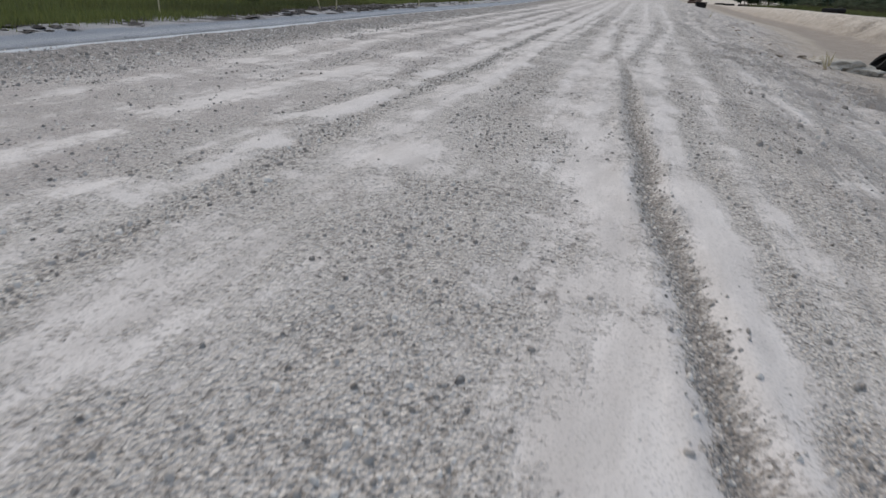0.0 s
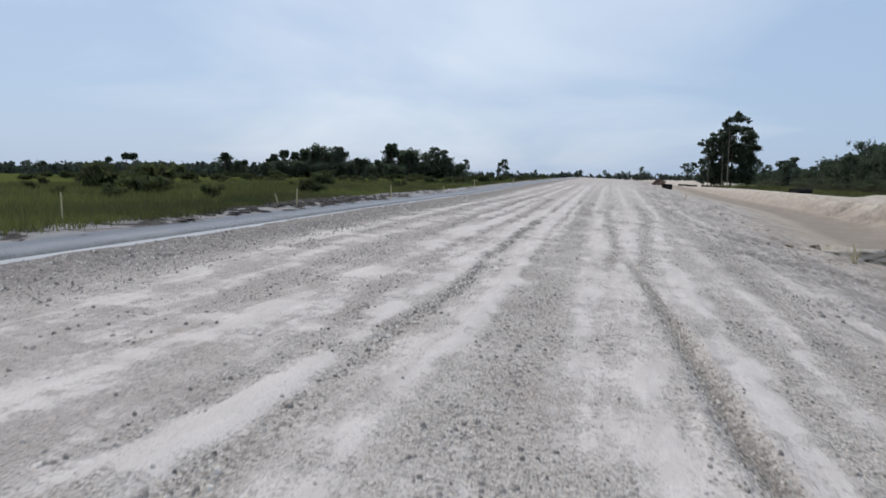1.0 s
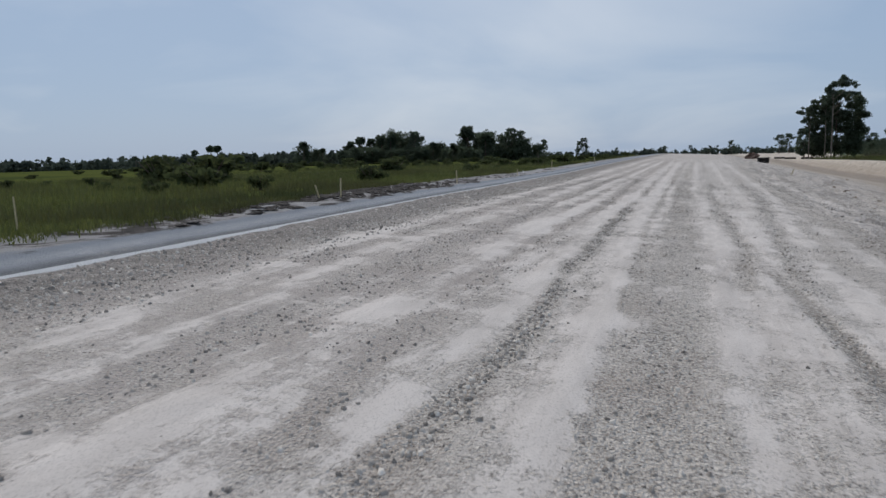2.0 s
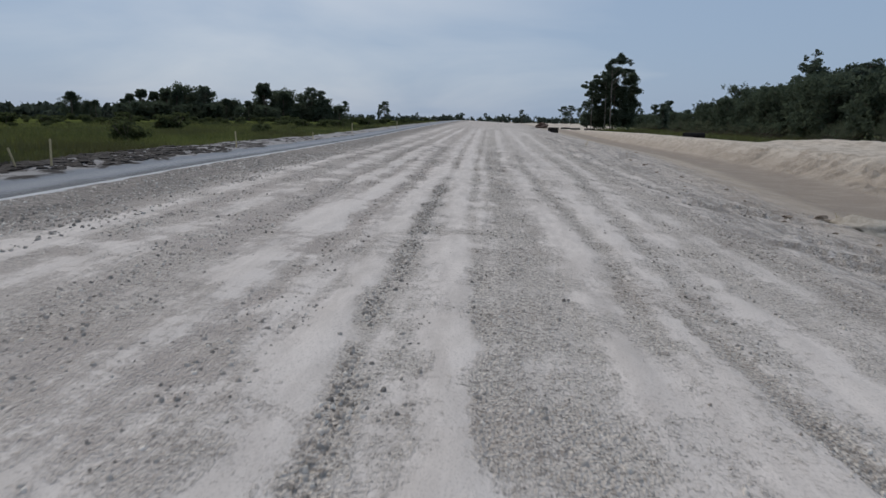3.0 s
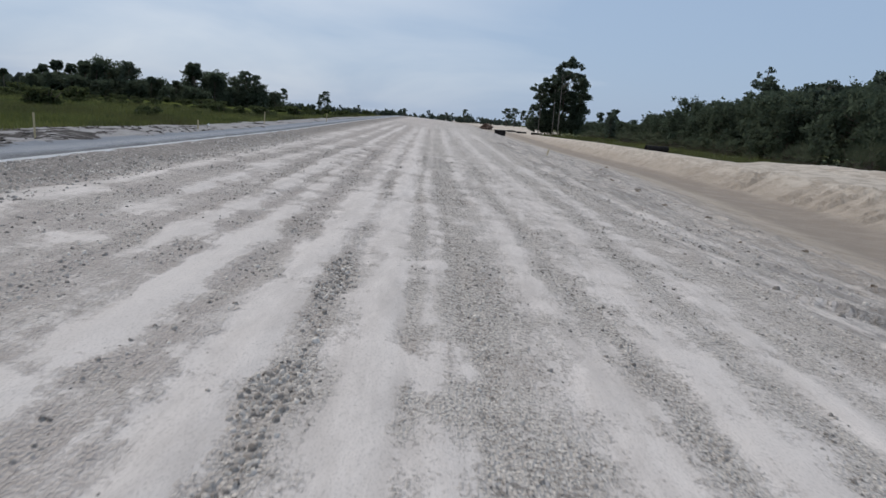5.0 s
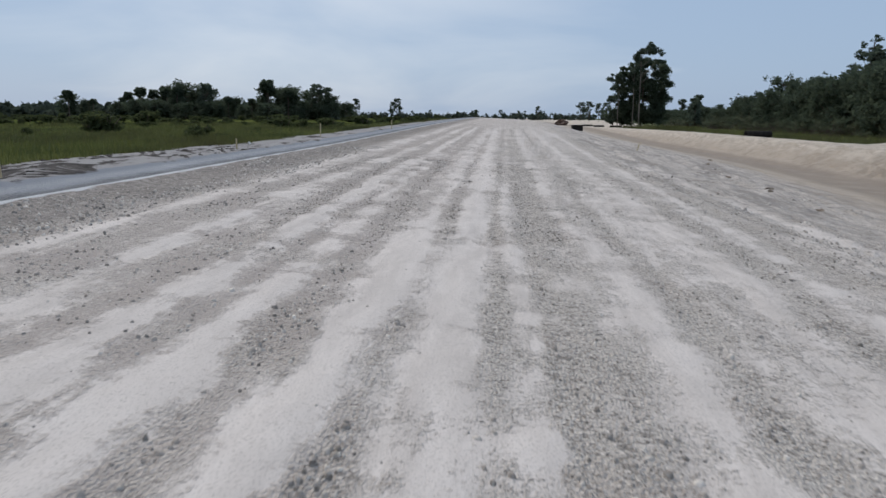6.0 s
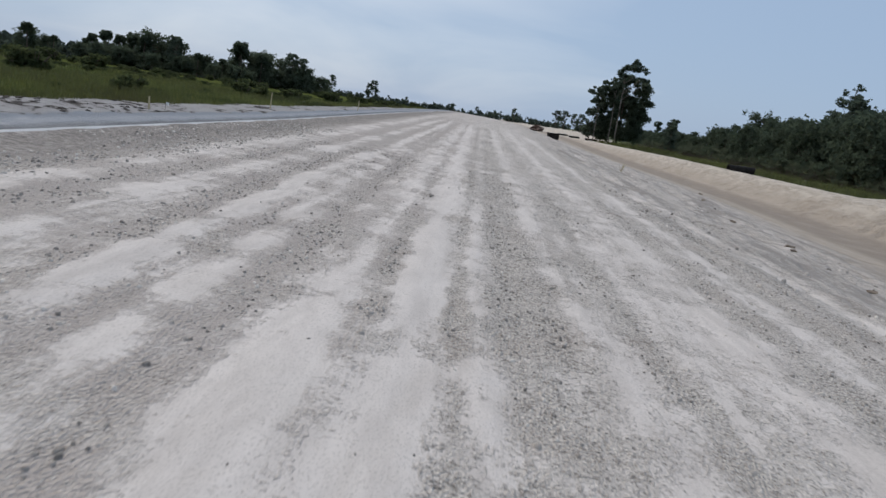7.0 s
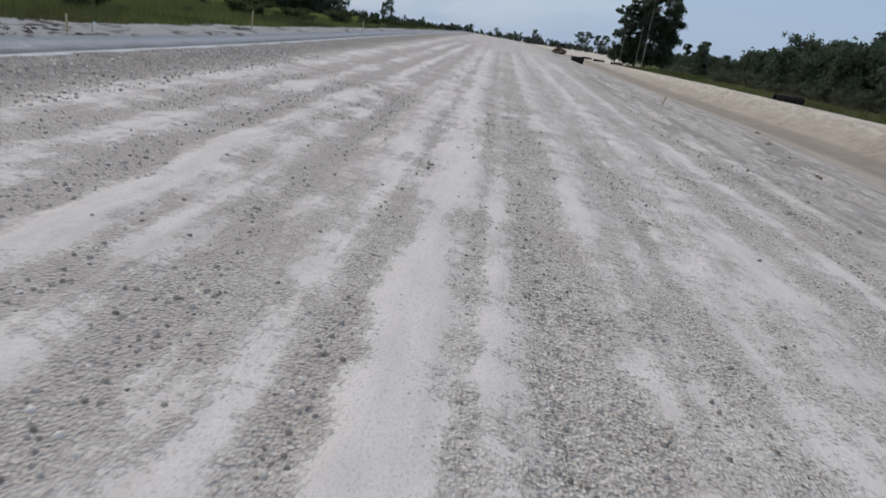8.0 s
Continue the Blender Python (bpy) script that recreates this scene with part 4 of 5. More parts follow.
put(crowned("pine_tree", 11.4, [(0.0, 10.5, 1.0, 0.6), (-0.7, 9.8, 0.8, 0.6), (0.8, 9.4, 0.7, 0.6)],
            "slim pine with a pale bare trunk", RNG, 1500, 0.15, PINE, PALE_BARK, 0.1), 21.2, CLUMP_Y + 0.6)
put(tree("oak_tree", "oak", 4.4, 2.6, "low spreading oak at the foot of the clump", RNG, bare=0.05, leaves=6000, size=0.18, foliage_mat=OAK, limbs=20, clump=0.36), 25.6, CLUMP_Y + 5)
put(tree("oak_tree", "oak", 3.4, 2.2, "low spreading oak at the foot of the clump", RNG, bare=0.05, leaves=5000, size=0.18, foliage_mat=OAK, limbs=18, clump=0.36), 19.6, CLUMP_Y + 5)

# woods along the bank
WOODS = "trees of the roadside woods"
oak_a = put(tree("oak_tree", "oak", 8.6, 3.3, "dense dark green oak in the roadside woods", RNG, WOODS, 0.06, 6200, 0.21, OAK, 44, 0.27), 47, 150)
oak_b = put(tree("oak_tree", "oak", 7.6, 3.6, "broad dark green oak in the roadside woods", RNG, WOODS, 0.05, 6200, 0.21, OAK, 44, 0.27), 46, 138)
pine_a = put(crowned("pine_tree", 14.8, [(0.2, 13.7, 1.0, 0.8), (-0.9, 12.9, 0.8, 0.8), (1.2, 12.6, 0.9, 0.7), (0.0, 12.0, 1.4, 0.8), (-1.6, 11.2, 1.2, 0.8), (1.9, 11.0, 1.0, 0.7), (0.3, 10.2, 1.8, 0.8), (-2.2, 9.5, 1.4, 0.8), (2.6, 9.4, 1.0, 0.7), (0.6, 8.2, 2.1, 0.9), (-2.6, 7.6, 1.7, 0.9), (2.3, 7.2, 1.7, 0.9), (-0.8, 5.6, 2.4, 0.9), (1.8, 4.8, 2.0, 0.9)],
            "tall dark pine rising over the woods", RNG, 9500, 0.2, PINE, BARK, 0.2, WOODS), 52.2, 132.8)
dome_oak = put(crowned("oak_tree", 11.8, [(0.0, 10.2, 1.9, 0.85), (-1.8, 9.4, 1.6, 0.85), (1.9, 9.5, 1.6, 0.85), (-2.9, 8.0, 1.5, 0.85), (3.0, 8.0, 1.5, 0.85), (0.3, 8.2, 2.2, 0.9), (-1.4, 6.0, 2.2, 0.9), (1.8, 5.8, 2.2, 0.9)],
            "round-headed tall oak in the roadside woods", RNG, 7500, 0.21, OAK, PALE_BARK, 0.2, WOODS), 55.0, 118)
again(dome_oak, 56.5, 99, 0.98, 40)
again(dome_oak, 58.5, 93, 1.03, 150)
again(dome_oak, 60.0, 106, 0.95, 260)
pine_b = put(tree("pine_tree", "pine", 10.4, 2.6, "dark pine with a rounded crown in the woods", RNG, WOODS, 0.3, 4600, 0.2, PINE, 36, 0.25), 48, 106)
cedar = put(tree("pine_tree", "pine", 8.0, 1.5, "narrow young pine with a pointed top", RNG, WOODS, 0.1, 1700, 0.31, PINE, 26, 0.36), 46, 205)
for x, y, s in ((47.6, 109, 1.0), (49, 96, 0.95), (50, 88, 0.92), (52, 100, 1.0), (51, 80, 0.95), (49, 72, 0.9), (51, 124, 0.85), (54, 104, 1.0)):
    again(pine_b, x, y, s, RNG.uniform(0, 360))
for x, y, s in ((56, 92, 0.76), (53, 84, 0.74), (58, 106, 0.74)):
    again(pine_a, x, y, s, RNG.uniform(0, 360))
oak_low = put(tree("oak_tree", "oak", 6.4, 3.0, "bushy dark green oak at the edge of the woods", RNG, WOODS, 0.03, 3600, 0.24, OAK, 30, 0.32), 44, 116)
wood_rng = np.random.default_rng(33)
WOOD_Y, WOOD_S = [66, 115, 135, 152, 168, 185, 262], [1.12, 1.1, 0.96, 0.81, 0.66, 0.57, 0.52]
for k in range(46):
    y = 68 + k * 4.2 + wood_rng.uniform(-1.3, 1.3)
    s = np.interp(y, WOOD_Y, WOOD_S)
    x, turn = wood_rng.uniform(47, 55), wood_rng.uniform(0, 360)
    if k % 5 in (1, 3):
        again(pine_b, x, y, s * wood_rng.uniform(0.75, 0.95), turn, wood_rng.uniform(1.05, 1.25))
    else:
        again(oak_a if k % 2 else oak_b, x, y, s * wood_rng.uniform(0.95, 1.1), turn)
    again(oak_low, wood_rng.uniform(40.5, 44), y + 2, s * wood_rng.uniform(0.8, 1.15), turn + 90)
for x, y, s in ((44, 200, 0.85), (38, 176, 0.8), (37, 171, 0.7), (46, 222, 0.9), (41, 230, 0.7), (47, 190, 0.65), (38, 240, 0.75), (36, 262, 0.8), (43, 165, 0.62), (50, 118, 1.25), (52, 126, 1.28), (49, 140, 1.08), (48, 147, 0.98), (55, 112, 1.35), (46, 104, 1.15), (50, 98, 1.4), (54, 90, 1.45), (47, 156, 0.88), (45, 84, 1.3), (44, 128, 1.0)):
    again(cedar, x, y, s, RNG.uniform(0, 360))
palmetto = put(fan_shrub("palmetto_shrub", 1.9, "dusty green palmetto at the foot of the woods", RNG, "palmettos by the woods"), 39, 120)
for k in range(56):
    again(palmetto, RNG.uniform(36, 42), 72 + k * 2.2 + RNG.uniform(-1, 1), RNG.uniform(0.7, 1.5), RNG.uniform(0, 360), RNG.uniform(0.8, 1.3))
wood_palm = put(palm("palm_tree", 4.5, "low cabbage palm with drooping fronds", RNG, "palms by the woods"), 43, 128)
for x, y, s in ((44, 131, 0.8), (42, 125, 0.7), (43, 103, 0.9), (44, 98, 1.0), (43, 92, 0.8), (42, 108, 0.7)):
    again(wood_palm, x, y, s, RNG.uniform(0, 360))

# trees across the field
FIELD = "trees across the field"
field_oak = put(tree("oak_tree", "oak", 12.5, 5.5, "dense dark oak across the field", RNG, FIELD, 0.12, 6000, 0.36, OAK, 46, 0.3), -102, 228, 0.84)
field_palm = put(round_palm("palm_tree", 12.0, "tall cabbage palm with a round head", RNG, FIELD), -109, 230, 0.88)
field_pine = put(tree("pine_tree", "pine", 13.0, 3.0, "tall dark pine across the field", RNG, FIELD, 0.35, 4500, 0.25, PINE, 20, 0.34), -94.5, 227, 0.85)
for x, y, s in ((-117, 256, 0.8), (-108, 256, 0.88), (-124, 255, 0.7), (-101, 258, 0.6), (-95, 250, 0.62), (-83, 252, 0.95), (-76, 250, 0.85), (-70, 256, 0.85), (-62, 250, 0.68), (-90, 254, 0.5), (-57, 254, 0.5), (-79, 258, 0.95), (-155, 250, 0.72), (-149, 252, 0.55), (-129, 254, 0.62), (-122, 258, 0.75), (-113, 258, 0.8), (-135, 256, 0.5), (-87, 258, 0.6), (-99, 256, 0.6)):
    again(field_oak, x * 0.908, 12 + (y - 12) * 0.908, s * 0.84, RNG.uniform(0, 360), 0.94)
for x, y, s in ((-128, 250, 0.95), (-131, 247, 0.8), (-82, 247, 1.15), (-83.5, 249, 1.1), (-75, 246, 0.9), (-96, 247, 0.68), (-113, 246, 0.95), (-118, 249, 0.93), (-123, 249, 0.88), (-107, 252, 0.85), (-79, 252, 0.8), (-89, 250, 0.62), (-145, 249, 0.6), (-190, 240, 0.82), (-196, 243, 0.84), (-207, 246, 0.7), (-185, 246, 0.5), (-152, 246, 0.85), (-136, 252, 0.65), (-250, 255, 0.55)):
    again(field_palm, x * 0.908, 12 + (y - 12) * 0.908, s * 0.88, RNG.uniform(0, 360))
for k in range(34):
    again(oak_low, RNG.uniform(-122, -54), RNG.uniform(214, 232), RNG.uniform(0.55, 0.95), RNG.uniform(0, 360), 0.9, "low dark oak under the trees across the field")
for x, y, s in ((-66, 250, 0.98), (-63, 252, 0.9), (-135, 255, 0.6), (-106, 254, 0.95), (-93, 262, 0.6), (-72, 440, 1.02), (-95, 430, 0.98), (-75, 445, 0.8), (-100, 436, 0.75), (-55, 470, 0.5), (16, 520, 0.85), (44, 500, 1.05), (50, 505, 1.1), (56, 500, 1.0), (62, 508, 1.05), (80, 480, 1.0), (86, 470, 1.05), (92, 476, 0.95), (-30, 560, 0.6), (-12, 580, 0.6), (2, 540, 0.55)):
    again(field_pine, x * 0.908, 12 + (y - 12) * 0.908, s * 0.85, RNG.uniform(0, 360))


def far_woods():
    rng = np.random.default_rng(21)
    centres, radii = [], []
    for k in range(900):
        x = -900 + 1500 * rng.random()
        y = 620 + 60 * rng.random() + 0.05 * abs(x)
        h = 4.4 * (0.8 + 0.4 * rng.random()) + (2.5 if rng.random() < 0.05 else 0)
        for z in (1.2, 0.45 * h, 0.8 * h):
            centres.append((x + rng.normal() * 1.5, y, z))
            radii.append(rng.uniform(2.0, 3.2))
    for k in range(520):
        x, y = -330 - 90 * rng.random(), 60 + 560 * rng.random()
        h = 5.5 * (0.75 + 0.5 * rng.random()) + (2.5 if rng.random() < 0.08 else 0)
        for z in (1.0, 0.45 * h, 0.8 * h):
            centres.append((x, y + rng.normal(), z))
            radii.append(rng.uniform(2.0, 3.4))
    for k in range(420):
        x, y = -260 + 196 * rng.random(), 255 + 30 * rng.random()
        h = 6.2 * (0.6 + 0.6 * rng.random())
        for z in (0.8, 0.7 * h):
            centres.append((x, y, z))
            radii.append(rng.uniform(1.5, 2.6))
    me = mesh_from("far_woods", *leaf_cloud(centres, radii, 60000, 1.55, rng, 0.8, 0.1), FAR_LEAVES)
    tagged(new("far_woods", me), "dark band of far woods along the skyline", "woods", kind="stuff")


far_woods()


# ---- field ----
def grass_field():
    """Blades in loose tufts, thinning out with distance."""
    rng = np.random.default_rng(5)
    n = 28000
    y = 3 + 120 * rng.random(n) ** 1.25
    x = grass_line(y) + 0.25 - 40 * rng.random(n) ** 2.0
    y2 = 40 + 130 * rng.random(5500)
    x2 = wood_line(y2) + 0.3 + 14 * rng.random(5500)
    x, y = np.r_[x, x2], np.r_[y, y2]
    thick = fbm(x * 0.35, y * 0.35, 3, 73)
    keep = (thick > -0.13) | (rng.random(len(x)) < 0.3)
    x, y = x[keep], y[keep]
    h = 0.14 + 0.5 * np.clip(fbm(x * 0.15, y * 0.15, 3, 77) + 0.42, 0.05, 1) * np.where(x > 0, 2.2, np.clip((grass_line(y) - x + 0.6) / 2.0, 0.35, 1))
    k = 9
    x, y, h = (np.repeat(v, k) for v in (x, y, h))
    m = len(x)
    x, y = x + rng.normal(size=m) * 0.14, y + rng.normal(size=m) * 0.14
    z, w = land(x, y) - 0.03, rng.random(m) * 6.283
    h, lean, wide = h * rng.uniform(0.4, 1.25, m), rng.uniform(0.05, 0.7, m), rng.uniform(0.006, 0.016, m)
    dx, dy = np.cos(w), np.sin(w)
    verts = np.stack([np.stack([x - dy * wide, y + dx * wide, z], -1), np.stack([x + dy * wide, y - dx * wide, z], -1), np.stack([x + dx * lean * h, y + dy * lean * h, z + h], -1)], 1).reshape(-1, 3)
    faces = np.arange(3 * m).reshape(-1, 3)
    tagged(new("field_grass", mesh_from("field_grass", verts, faces, GRASS)), "tall yellow-green grass along the field edge", "grass", kind="stuff")


grass_field()
SHRUBS = "shrubs in the field"
shrub_a = put(bush("wax_myrtle_shrub", 2.8, 1.5, "dark olive shrub in the tall grass", RNG, SCRUB, 520, 0.22, SHRUBS), -27, 39)
shrub_b = put(bush("saw_palmetto_shrub", 2.2, 1.0, "low dark palmetto in the field", RNG, SCRUB, 420, 0.2, SHRUBS), -19, 30)
for k in range(170):
    y = RNG.uniform(60, 235)
    x = float(edge(y)) - 9 - RNG.uniform(0, 1) ** 1.2 * (24 + 0.62 * y)
    if y < 70 and x > -20:
        continue
    again(shrub_a if RNG.random() < 0.6 else shrub_b, x, y, RNG.uniform(0.45, 1.1) * (0.7 + y / 420), RNG.uniform(0, 360), RNG.uniform(0.7, 1.15))


again(shrub_a, -25.0, 37.4, 1.15, 40, 0.95, "broad dark shrub in the tall grass")
again(shrub_a, -28.6, 37.8, 1.2, 140, 0.95, "broad dark shrub in the tall grass")
for k in range(60):
    y = RNG.uniform(22, 120)
    x = float(grass_line(y)) - 3 - RNG.uniform(0, 1) ** 1.3 * (12 + 0.45 * y)
    again(shrub_b if k % 3 else shrub_a, x, y, RNG.uniform(0.18, 0.5), RNG.uniform(0, 360), RNG.uniform(0.8, 1.5), "small dark weed clump in the tall grass")


# ---- stakes ----
def lath_mesh(height):
    bm = bmesh.new()
    w, d = 0.024, 0.008
    ring = [(-w, -d), (w, -d), (w, d), (-w, d)]
    low = [bm.verts.new((a * 0.3, b, -0.12)) for a, b in ring]
    mid = [bm.verts.new((a, b, 0.05)) for a, b in ring]
    top = [bm.verts.new((a, b, height)) for a, b in ring]
    for lo, hi in ((low, mid), (mid, top)):
        for k in range(4):
            bm.faces.new((lo[k], lo[(k + 1) % 4], hi[(k + 1) % 4], hi[k]))
    bm.faces.new(top)
    bm.faces.new(low[::-1])
    bmesh.ops.bevel(bm, geom=[e for e in bm.edges if e.calc_length() > 0.3], offset=0.002, segments=1, affect="EDGES")
    me = bpy.data.meshes.new("lath")
    bm.to_mesh(me)
    bm.free()
    me.materials.append(LATH)
    return me


STAKES = [(-8.1, 13.5, 0.52, 2, 3), (-8.0, 22.3, 0.5, -2, 0), (-8.4, 21.9, 0.34, 12, -8), (-8.4, 32.2, 0.52, 1, -2), (-8.5, 41.8, 0.3, 3, 2), (-8.85, 51.9, 0.6, -2, 1), (-8.2, 66.0, 0.6, 0, 2)]
for x, y, h, a, b in STAKES:
    stake = thing("survey_stake", (x, y, ground_z(x, y)), "thin weathered wooden survey stake beside the drain", "stake", "survey stakes")
    part("lath", lath_mesh(h), stake)
    stake.matrix_basis = pose(x, y, ground_z(x, y), a, b, -25)


def pin_flag(x, y):
    base = thing("pin_flag", (x, y, ground_z(x, y)), "small white marker flag on a wire pin", "marker flag", "marker flags")
    part("wire", mesh_from("wire", *tube([Vector((0, 0, -0.1)), Vector((0.01, 0, 0.12)), Vector((0.02, 0.01, 0.22))], [0.004, 0.004, 0.004], 5), BLACK), base)
    verts, faces = [], []
    for side in (0.0, 0.003):
        for k in range(5):
            verts += [(0.02 + 0.018 * k, side + 0.012 * math.sin(k * 1.6), 0.16 - 0.008 * k), (0.02 + 0.018 * k, side + 0.012 * math.sin(k * 1.6 + 0.4), 0.22 - 0.005 * k)]
    for o in (0, 10):
        faces += [(o + 2 * k, o + 2 * k + 2, o + 2 * k + 3, o + 2 * k + 1) for k in range(4)]
    part("film", mesh_from("film", verts, faces, FLAG), base, "white plastic film")


pin_flag(-8.4, 42.4)
pin_flag(-11.5, 66.0)


# ---- spoil and clods ----
def muck():
    rng = np.random.default_rng(9)
    pieces = []
    for _ in range(1300):
        y = rng.choice([rng.uniform(6, 33), rng.uniform(18, 31), rng.uniform(18, 31), rng.uniform(20, 30), rng.uniform(31, 42)])
        u = rng.uniform(float(grass_line(y) - edge(y)) + 0.1, -1.38)
        x = float(edge(y)) + u
        if fbm(x * 0.7, y * 0.22, 3, 81) < 0.0:
            continue
        v, f = lump(rng, rng.uniform(0.03, 0.12) * (1.0 if y < 31 else 0.6), 0.32, 0.9, 1)
        z = ground_z(x, y)
        pieces.append(([(a + x, b * rng.uniform(1, 1.6) + y, c + z) for a, b, c in v], f))
    tagged(new("muck_spoil", mesh_from("muck_spoil", *join(pieces), MUCK)), "wet black muck thrown up beside the drain", "soil", kind="stuff")


muck()
CLODS = [(7.2, 25.4, 0.19), (6.9, 25.2, 0.16), (6.27, 25.4, 0.13), (6.2, 37.3, 0.14), (6.8, 21.4, 0.13), (6.5, 22.2, 0.1), (6.3, 23.3, 0.09), (5.9, 24.6, 0.08), (6.6, 41.4, 0.22), (6.4, 40.8, 0.14), (6.7, 45.4, 0.18), (6.5, 34.9, 0.13), (6.7, 30.7, 0.1), (7.4, 50.5, 0.13), (6.35, 28.1, 0.1), (9.0, 56, 0.18), (5.6, 31.0, 0.07)]
for n, (x, y, r) in enumerate(CLODS):
    rng = np.random.default_rng(100 + n)
    thing("soil_clod", (x, y, ground_z(x, y) + 0.01), "dry brown clod on the sandy shoulder", "clod", "clods on the shoulder", mesh_from("soil_clod", *lump(rng, r * (1.0 if n == 0 else 0.8 if n < 3 else 0.5), 0.5, 0.9, 2), CLOD))
v, f = lump(np.random.default_rng(140), 0.75, 0.3, 0.5, 3)
thing("sand_mound", (7.65, 24.9, ground_z(7.65, 24.9) + 0.06), "low crumbling mound of beige sand", "sand", "sand mounds", data=mesh_from("sand_mound", v, f, SAND, True))
v, f = lump(np.random.default_rng(141), 0.6, 0.28, 0.6, 3)
thing("sand_mound", (8.5, 24.6, ground_z(8.5, 24.6) + 0.05), "low crumbling mound of beige sand", "sand", "sand mounds", data=mesh_from("sand_mound", v, f, SAND, True))


def dry_weed(x, y, height, rng):
    base = thing("dry_weed", (x, y, ground_z(x, y)), "pale dry weed stalks on the sandy shoulder", "weed", "dry weeds")
    for _ in range(5):
        w, lean = rng.random() * 6.28, rng.uniform(0.1, 0.5)
        tip = Vector((math.cos(w) * lean * height, math.sin(w) * lean * height, height * rng.uniform(0.6, 1)))
        mid = tip * 0.5 + Vector((0, 0, height * 0.12))
        part("stalk", mesh_from("stalk", *tube([Vector((0, 0, -0.05)), mid, tip], [0.012, 0.009, 0.004], 5), LATH), base)


for x, y, h in ((6.85, 21.6, 0.52), (7.0, 21.9, 0.4), (6.3, 60.2, 0.5), (7.3, 25.3, 0.3)):
    dry_weed(x, y, h, RNG)


# ---- gravel ----
def triangles(name, verts, faces, material):
    me = bpy.data.meshes.new(name)
    me.vertices.add(len(verts))
    me.vertices.foreach_set("co", np.ascontiguousarray(verts, dtype=np.float32).ravel())
    me.loops.add(3 * len(faces))
    me.loops.foreach_set("vertex_index", np.ascontiguousarray(faces, dtype=np.int32).ravel())
    me.polygons.add(len(faces))
    me.polygons.foreach_set("loop_start", np.arange(len(faces)) * 3)
    me.polygons.foreach_set("loop_total", np.full(len(faces), 3))
    me.update(calc_edges=True)
    me.materials.append(material)
    return me


def stones_at(x, y, r, rng):
    """Broken stones: a crooked foot, a smaller crooked top and flat faces between."""
    n = len(x)
    w = 2 * math.pi * (np.arange(5) + rng.uniform(-0.3, 0.3, (n, 5))) / 5 + rng.random((n, 1)) * 6.283
    low = rng.uniform(0.75, 1.25, (n, 5))
    high = low * rng.uniform(0.45, 0.85, (n, 5))
    stretch = rng.uniform(0.7, 1.4, (n, 1))
    tilt = rng.random((n, 1)) * 6.283
    rise = rng.uniform(0.45, 0.95, (n, 1)) * (1 + 0.35 * np.cos(w - tilt))
    px = np.concatenate([low * np.cos(w), high * np.cos(w + 0.2)], 1) * stretch
    py = np.concatenate([low * np.sin(w), high * np.sin(w + 0.2)], 1)
    pz = np.concatenate([rise * 0 - 0.25, rise], 1)
    c, s = np.cos(tilt), np.sin(tilt)
    z = land(x, y)
    verts = np.stack([(px * c - py * s) * r[:, None] + x[:, None], (px * s + py * c) * r[:, None] + y[:, None], pz * r[:, None] + z[:, None]], -1).reshape(-1, 3)
    k = np.arange(5)
    side = np.concatenate([np.stack([k, (k + 1) % 5, k + 5], 1), np.stack([(k + 1) % 5, (k + 1) % 5 + 5, k + 5], 1), [(5, 6, 7), (5, 7, 8), (5, 8, 9)]])
    return verts, (side[None] + 10 * np.arange(n)[:, None, None]).reshape(-1, 3)


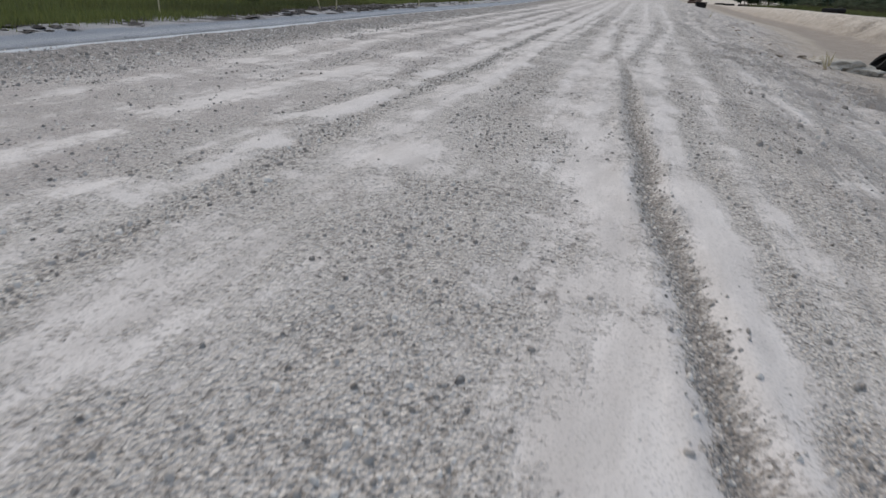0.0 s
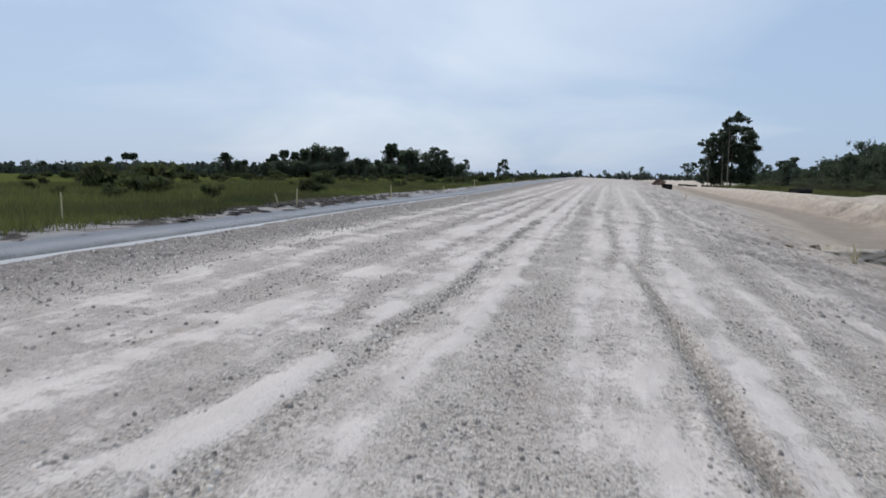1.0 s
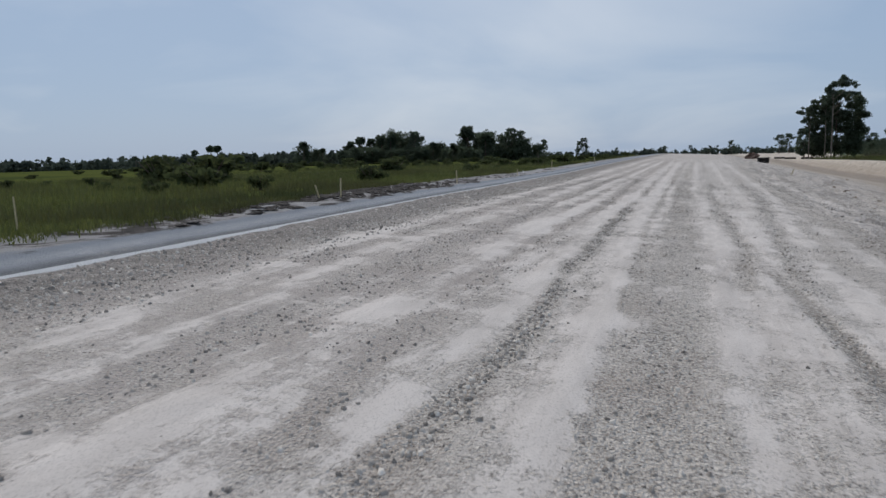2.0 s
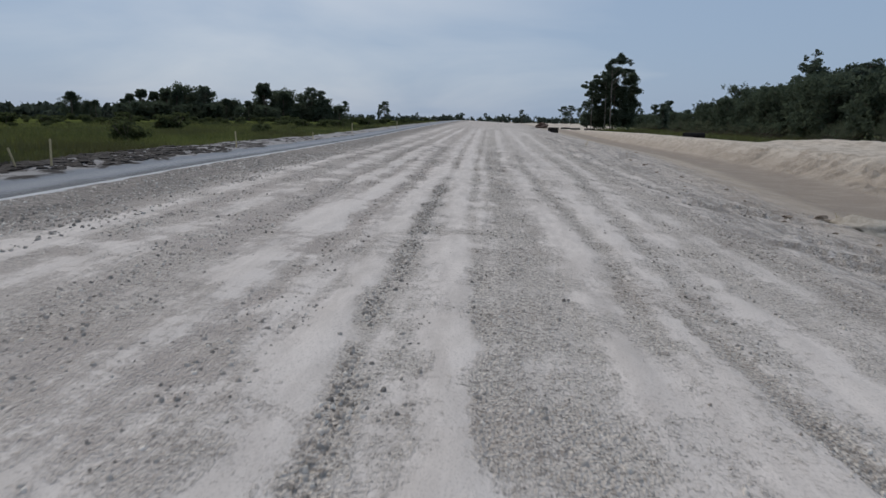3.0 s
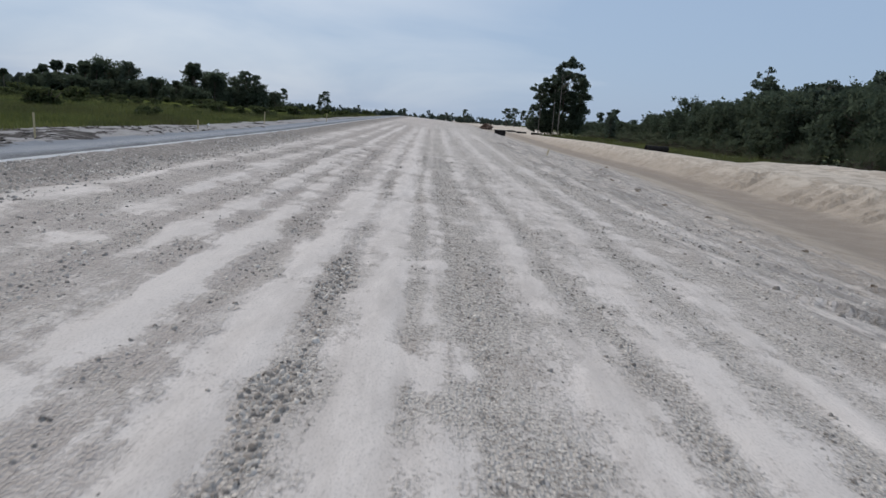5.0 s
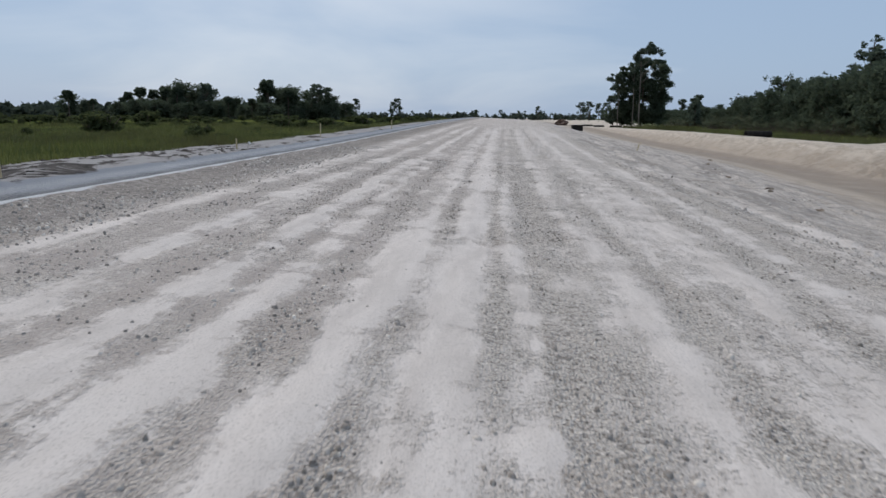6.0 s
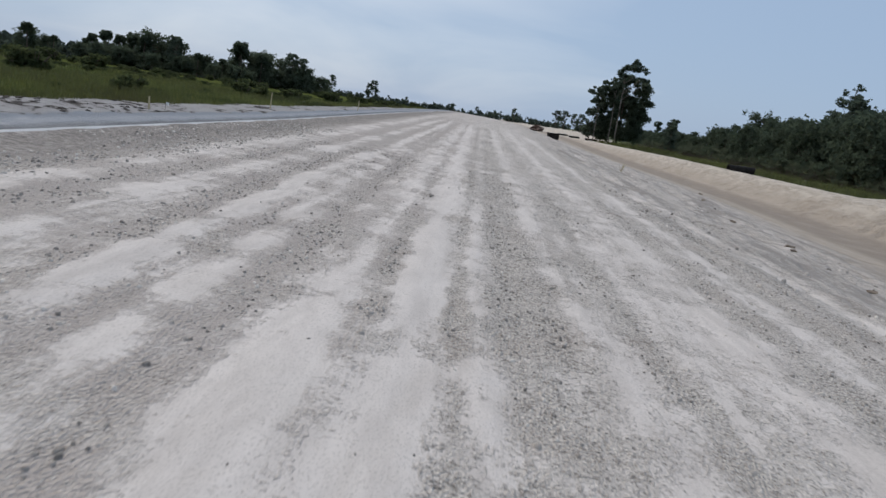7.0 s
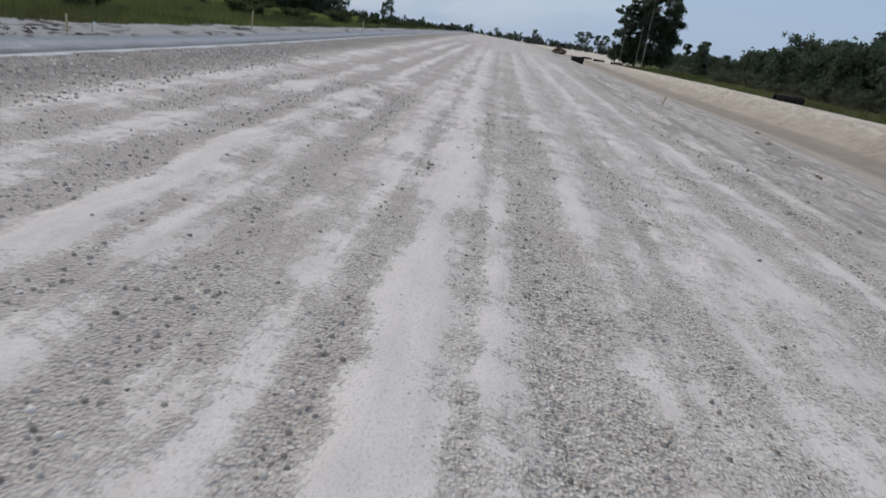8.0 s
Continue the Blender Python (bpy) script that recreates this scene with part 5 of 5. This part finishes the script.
def gravel():
    rng = np.random.default_rng(3)
    # chips all over the bare lanes, finer ones thinning out with distance
    n = 240000
    y = -0.5 + 44 * rng.random(n) ** 1.1
    x = rng.uniform(-5.6, 4.6, n)
    bare = 0.52 - dust_cover(x, y) + 0.9 * fbm(x * 2.1, y * 0.8, 4, 91)
    keep = rng.random(n) < np.clip(0.9 * bare, 0.004, 0.5)
    x, y = x[keep], y[keep]
    r = 0.0055 + 0.015 * rng.random(len(x)) ** 3.0
    # stones rolled together in the coarse line beside the dust, and towards the drain
    m = 60000
    y2 = 1 + 45 * rng.random(m)
    x2 = np.where(rng.random(m) < 0.45, np.interp(y2, ROAD_Y, STREAKS[COARSE][0]) + 0.13 * rng.normal(size=m), edge(y2) + 0.3 + 4.6 * rng.random(m) ** 1.5)
    bare = 0.32 - dust_cover(x2, y2) + 0.8 * fbm(x2 * 1.9, y2 * 1.3, 4, 95)
    keep = rng.random(m) < np.clip(bare * 1.3, 0.001, 0.7) * np.interp(y2, [0, 8, 11, 24, 29, 50], [0.1, 0.3, 1, 1, 0.75, 0.75])
    x2, y2 = x2[keep], y2[keep]
    r2 = 0.008 + 0.017 * rng.random(len(x2)) ** 2.6
    # stones gathered in the wheel rut
    y3 = -0.5 + 14.5 * rng.random(3600)
    x3 = rut_line(y3) + 0.06 * rng.normal(size=3600)
    r3 = 0.005 + 0.012 * rng.random(3600) ** 2
    # clods crumbled off the edge towards the drain
    k = 15000
    y4 = 4 + 44 * rng.random(k)
    u4 = 0.12 + 1.7 * rng.random(k) ** 1.2
    x4 = edge(y4) + u4
    keep = rng.random(k) < np.clip(0.45 + 2.2 * fbm(x4 * 1.6, y4 * 0.6, 4, 97), 0, 1)
    x4, y4 = x4[keep], y4[keep]
    r4 = 0.008 + 0.022 * rng.random(len(x4)) ** 3
    # crumbs scattered down the sandy shoulder
    y5 = 8 + 50 * rng.random(2600)
    x5 = 3.4 + 4.2 * rng.random(2600)
    keep = fbm(x5 * 0.9, y5 * 0.5, 3, 99) > 0.04
    x5, y5 = x5[keep], y5[keep]
    r5 = 0.012 + 0.035 * rng.random(len(x5)) ** 3
    verts, faces = stones_at(np.r_[x, x2, x3, x4, x5], np.r_[y, y2, y3, y4, y5], np.r_[r, r2, r3, r4, r5], rng)
    tagged(new("road_gravel", triangles("road_gravel", verts, faces, ROCK)), "loose grey limestone chips on the roadbed", "gravel", kind="stuff")


gravel()


# ---- pipes and other site things ----
def corrugated(length, radius, rings, thick=0.05, cut=0.0):
    """A ribbed pipe along x with a real bore; cut: how far its mouth is slanted."""
    sides = 28
    prof = []
    for k in range(rings * 4 + 1):
        prof.append((length * k / (rings * 4), radius * (1.0 if k % 4 in (0, 1) else 0.93)))
    prof += [(length, radius - thick * 2), (0, radius - thick * 2)]
    verts, faces = [], []
    for x, r in prof:
        for s in range(sides):
            w = 2 * math.pi * s / sides
            px = x + cut * (0.5 + 0.5 * math.sin(w)) * (1 - x / length)
            verts.append((px, r * math.cos(w), r * math.sin(w) + radius))
    m = len(prof)
    for i in range(m):
        j = (i + 1) % m
        for s in range(sides):
            t = (s + 1) % sides
            faces.append((i * sides + s, i * sides + t, j * sides + t, j * sides + s))
    return verts, faces


pipe = thing("drain_pipe", (18.0, 79.3, ground_z(18.0, 79.3) - 0.12), "black corrugated drain pipe lying behind the sand bank", "pipe", turn=12, data=mesh_from("drain_pipe", *corrugated(2.1, 0.27, 14), BLACK))
thing("pipe_mouth", (9.4, 27.2, ground_z(9.4, 27.2) - 0.04), "black corrugated pipe mouth cut on a slant in the swale", "pipe", turn=18, data=mesh_from("pipe_mouth", *corrugated(2.2, 0.3, 12, cut=0.5), BLACK))


def drain_box():
    base = thing("drain_box", (9.4, 132.0, ground_z(9.4, 132.0)), "dark square drain inlet box standing beside the road", "drain box", turn=8)
    bm = bmesh.new()
    bmesh.ops.create_cube(bm, size=1)
    for v in bm.verts:
        v.co = Vector((v.co.x * 1.6, v.co.y * 1.3, (v.co.z + 0.5) * 0.85 - 0.1))
    bmesh.ops.bevel(bm, geom=bm.edges[:], offset=0.05, segments=2, affect="EDGES")
    me = bpy.data.meshes.new("body")
    bm.to_mesh(me)
    me.materials.append(BLACK)
    part("body", me, base)
    bm.clear()
    bmesh.ops.create_cube(bm, size=1)
    for v in bm.verts:
        v.co = Vector((v.co.x * 1.8, v.co.y * 1.5, v.co.z * 0.1 + 0.8))
    bmesh.ops.bevel(bm, geom=bm.edges[:], offset=0.02, segments=1, affect="EDGES")
    me = bpy.data.meshes.new("lid")
    bm.to_mesh(me)
    bm.free()
    me.materials.append(BLACK)
    part("lid", me, base)


drain_box()
for x, y, turn in ((16.3, 170, 20), (18.2, 160, -15), (15.4, 185, 5)):
    thing("drain_pipe", (x, y, ground_z(x, y) - 0.2), "black corrugated drain pipe half sunk in the cleared sand", "pipe", "pipes on the cleared sand", turn=turn, data=mesh_from("drain_pipe", *corrugated(2.2, 0.3, 12), BLACK))
v, f = lump(np.random.default_rng(77), 1.5, 0.8, 0.7, 3)
thing("soil_pile", (11.6, 200, ground_z(11.6, 200) + 0.3), "red-brown pile of soil and roots on the cleared ground", "soil pile", data=mesh_from("soil_pile", v, f, RUST))
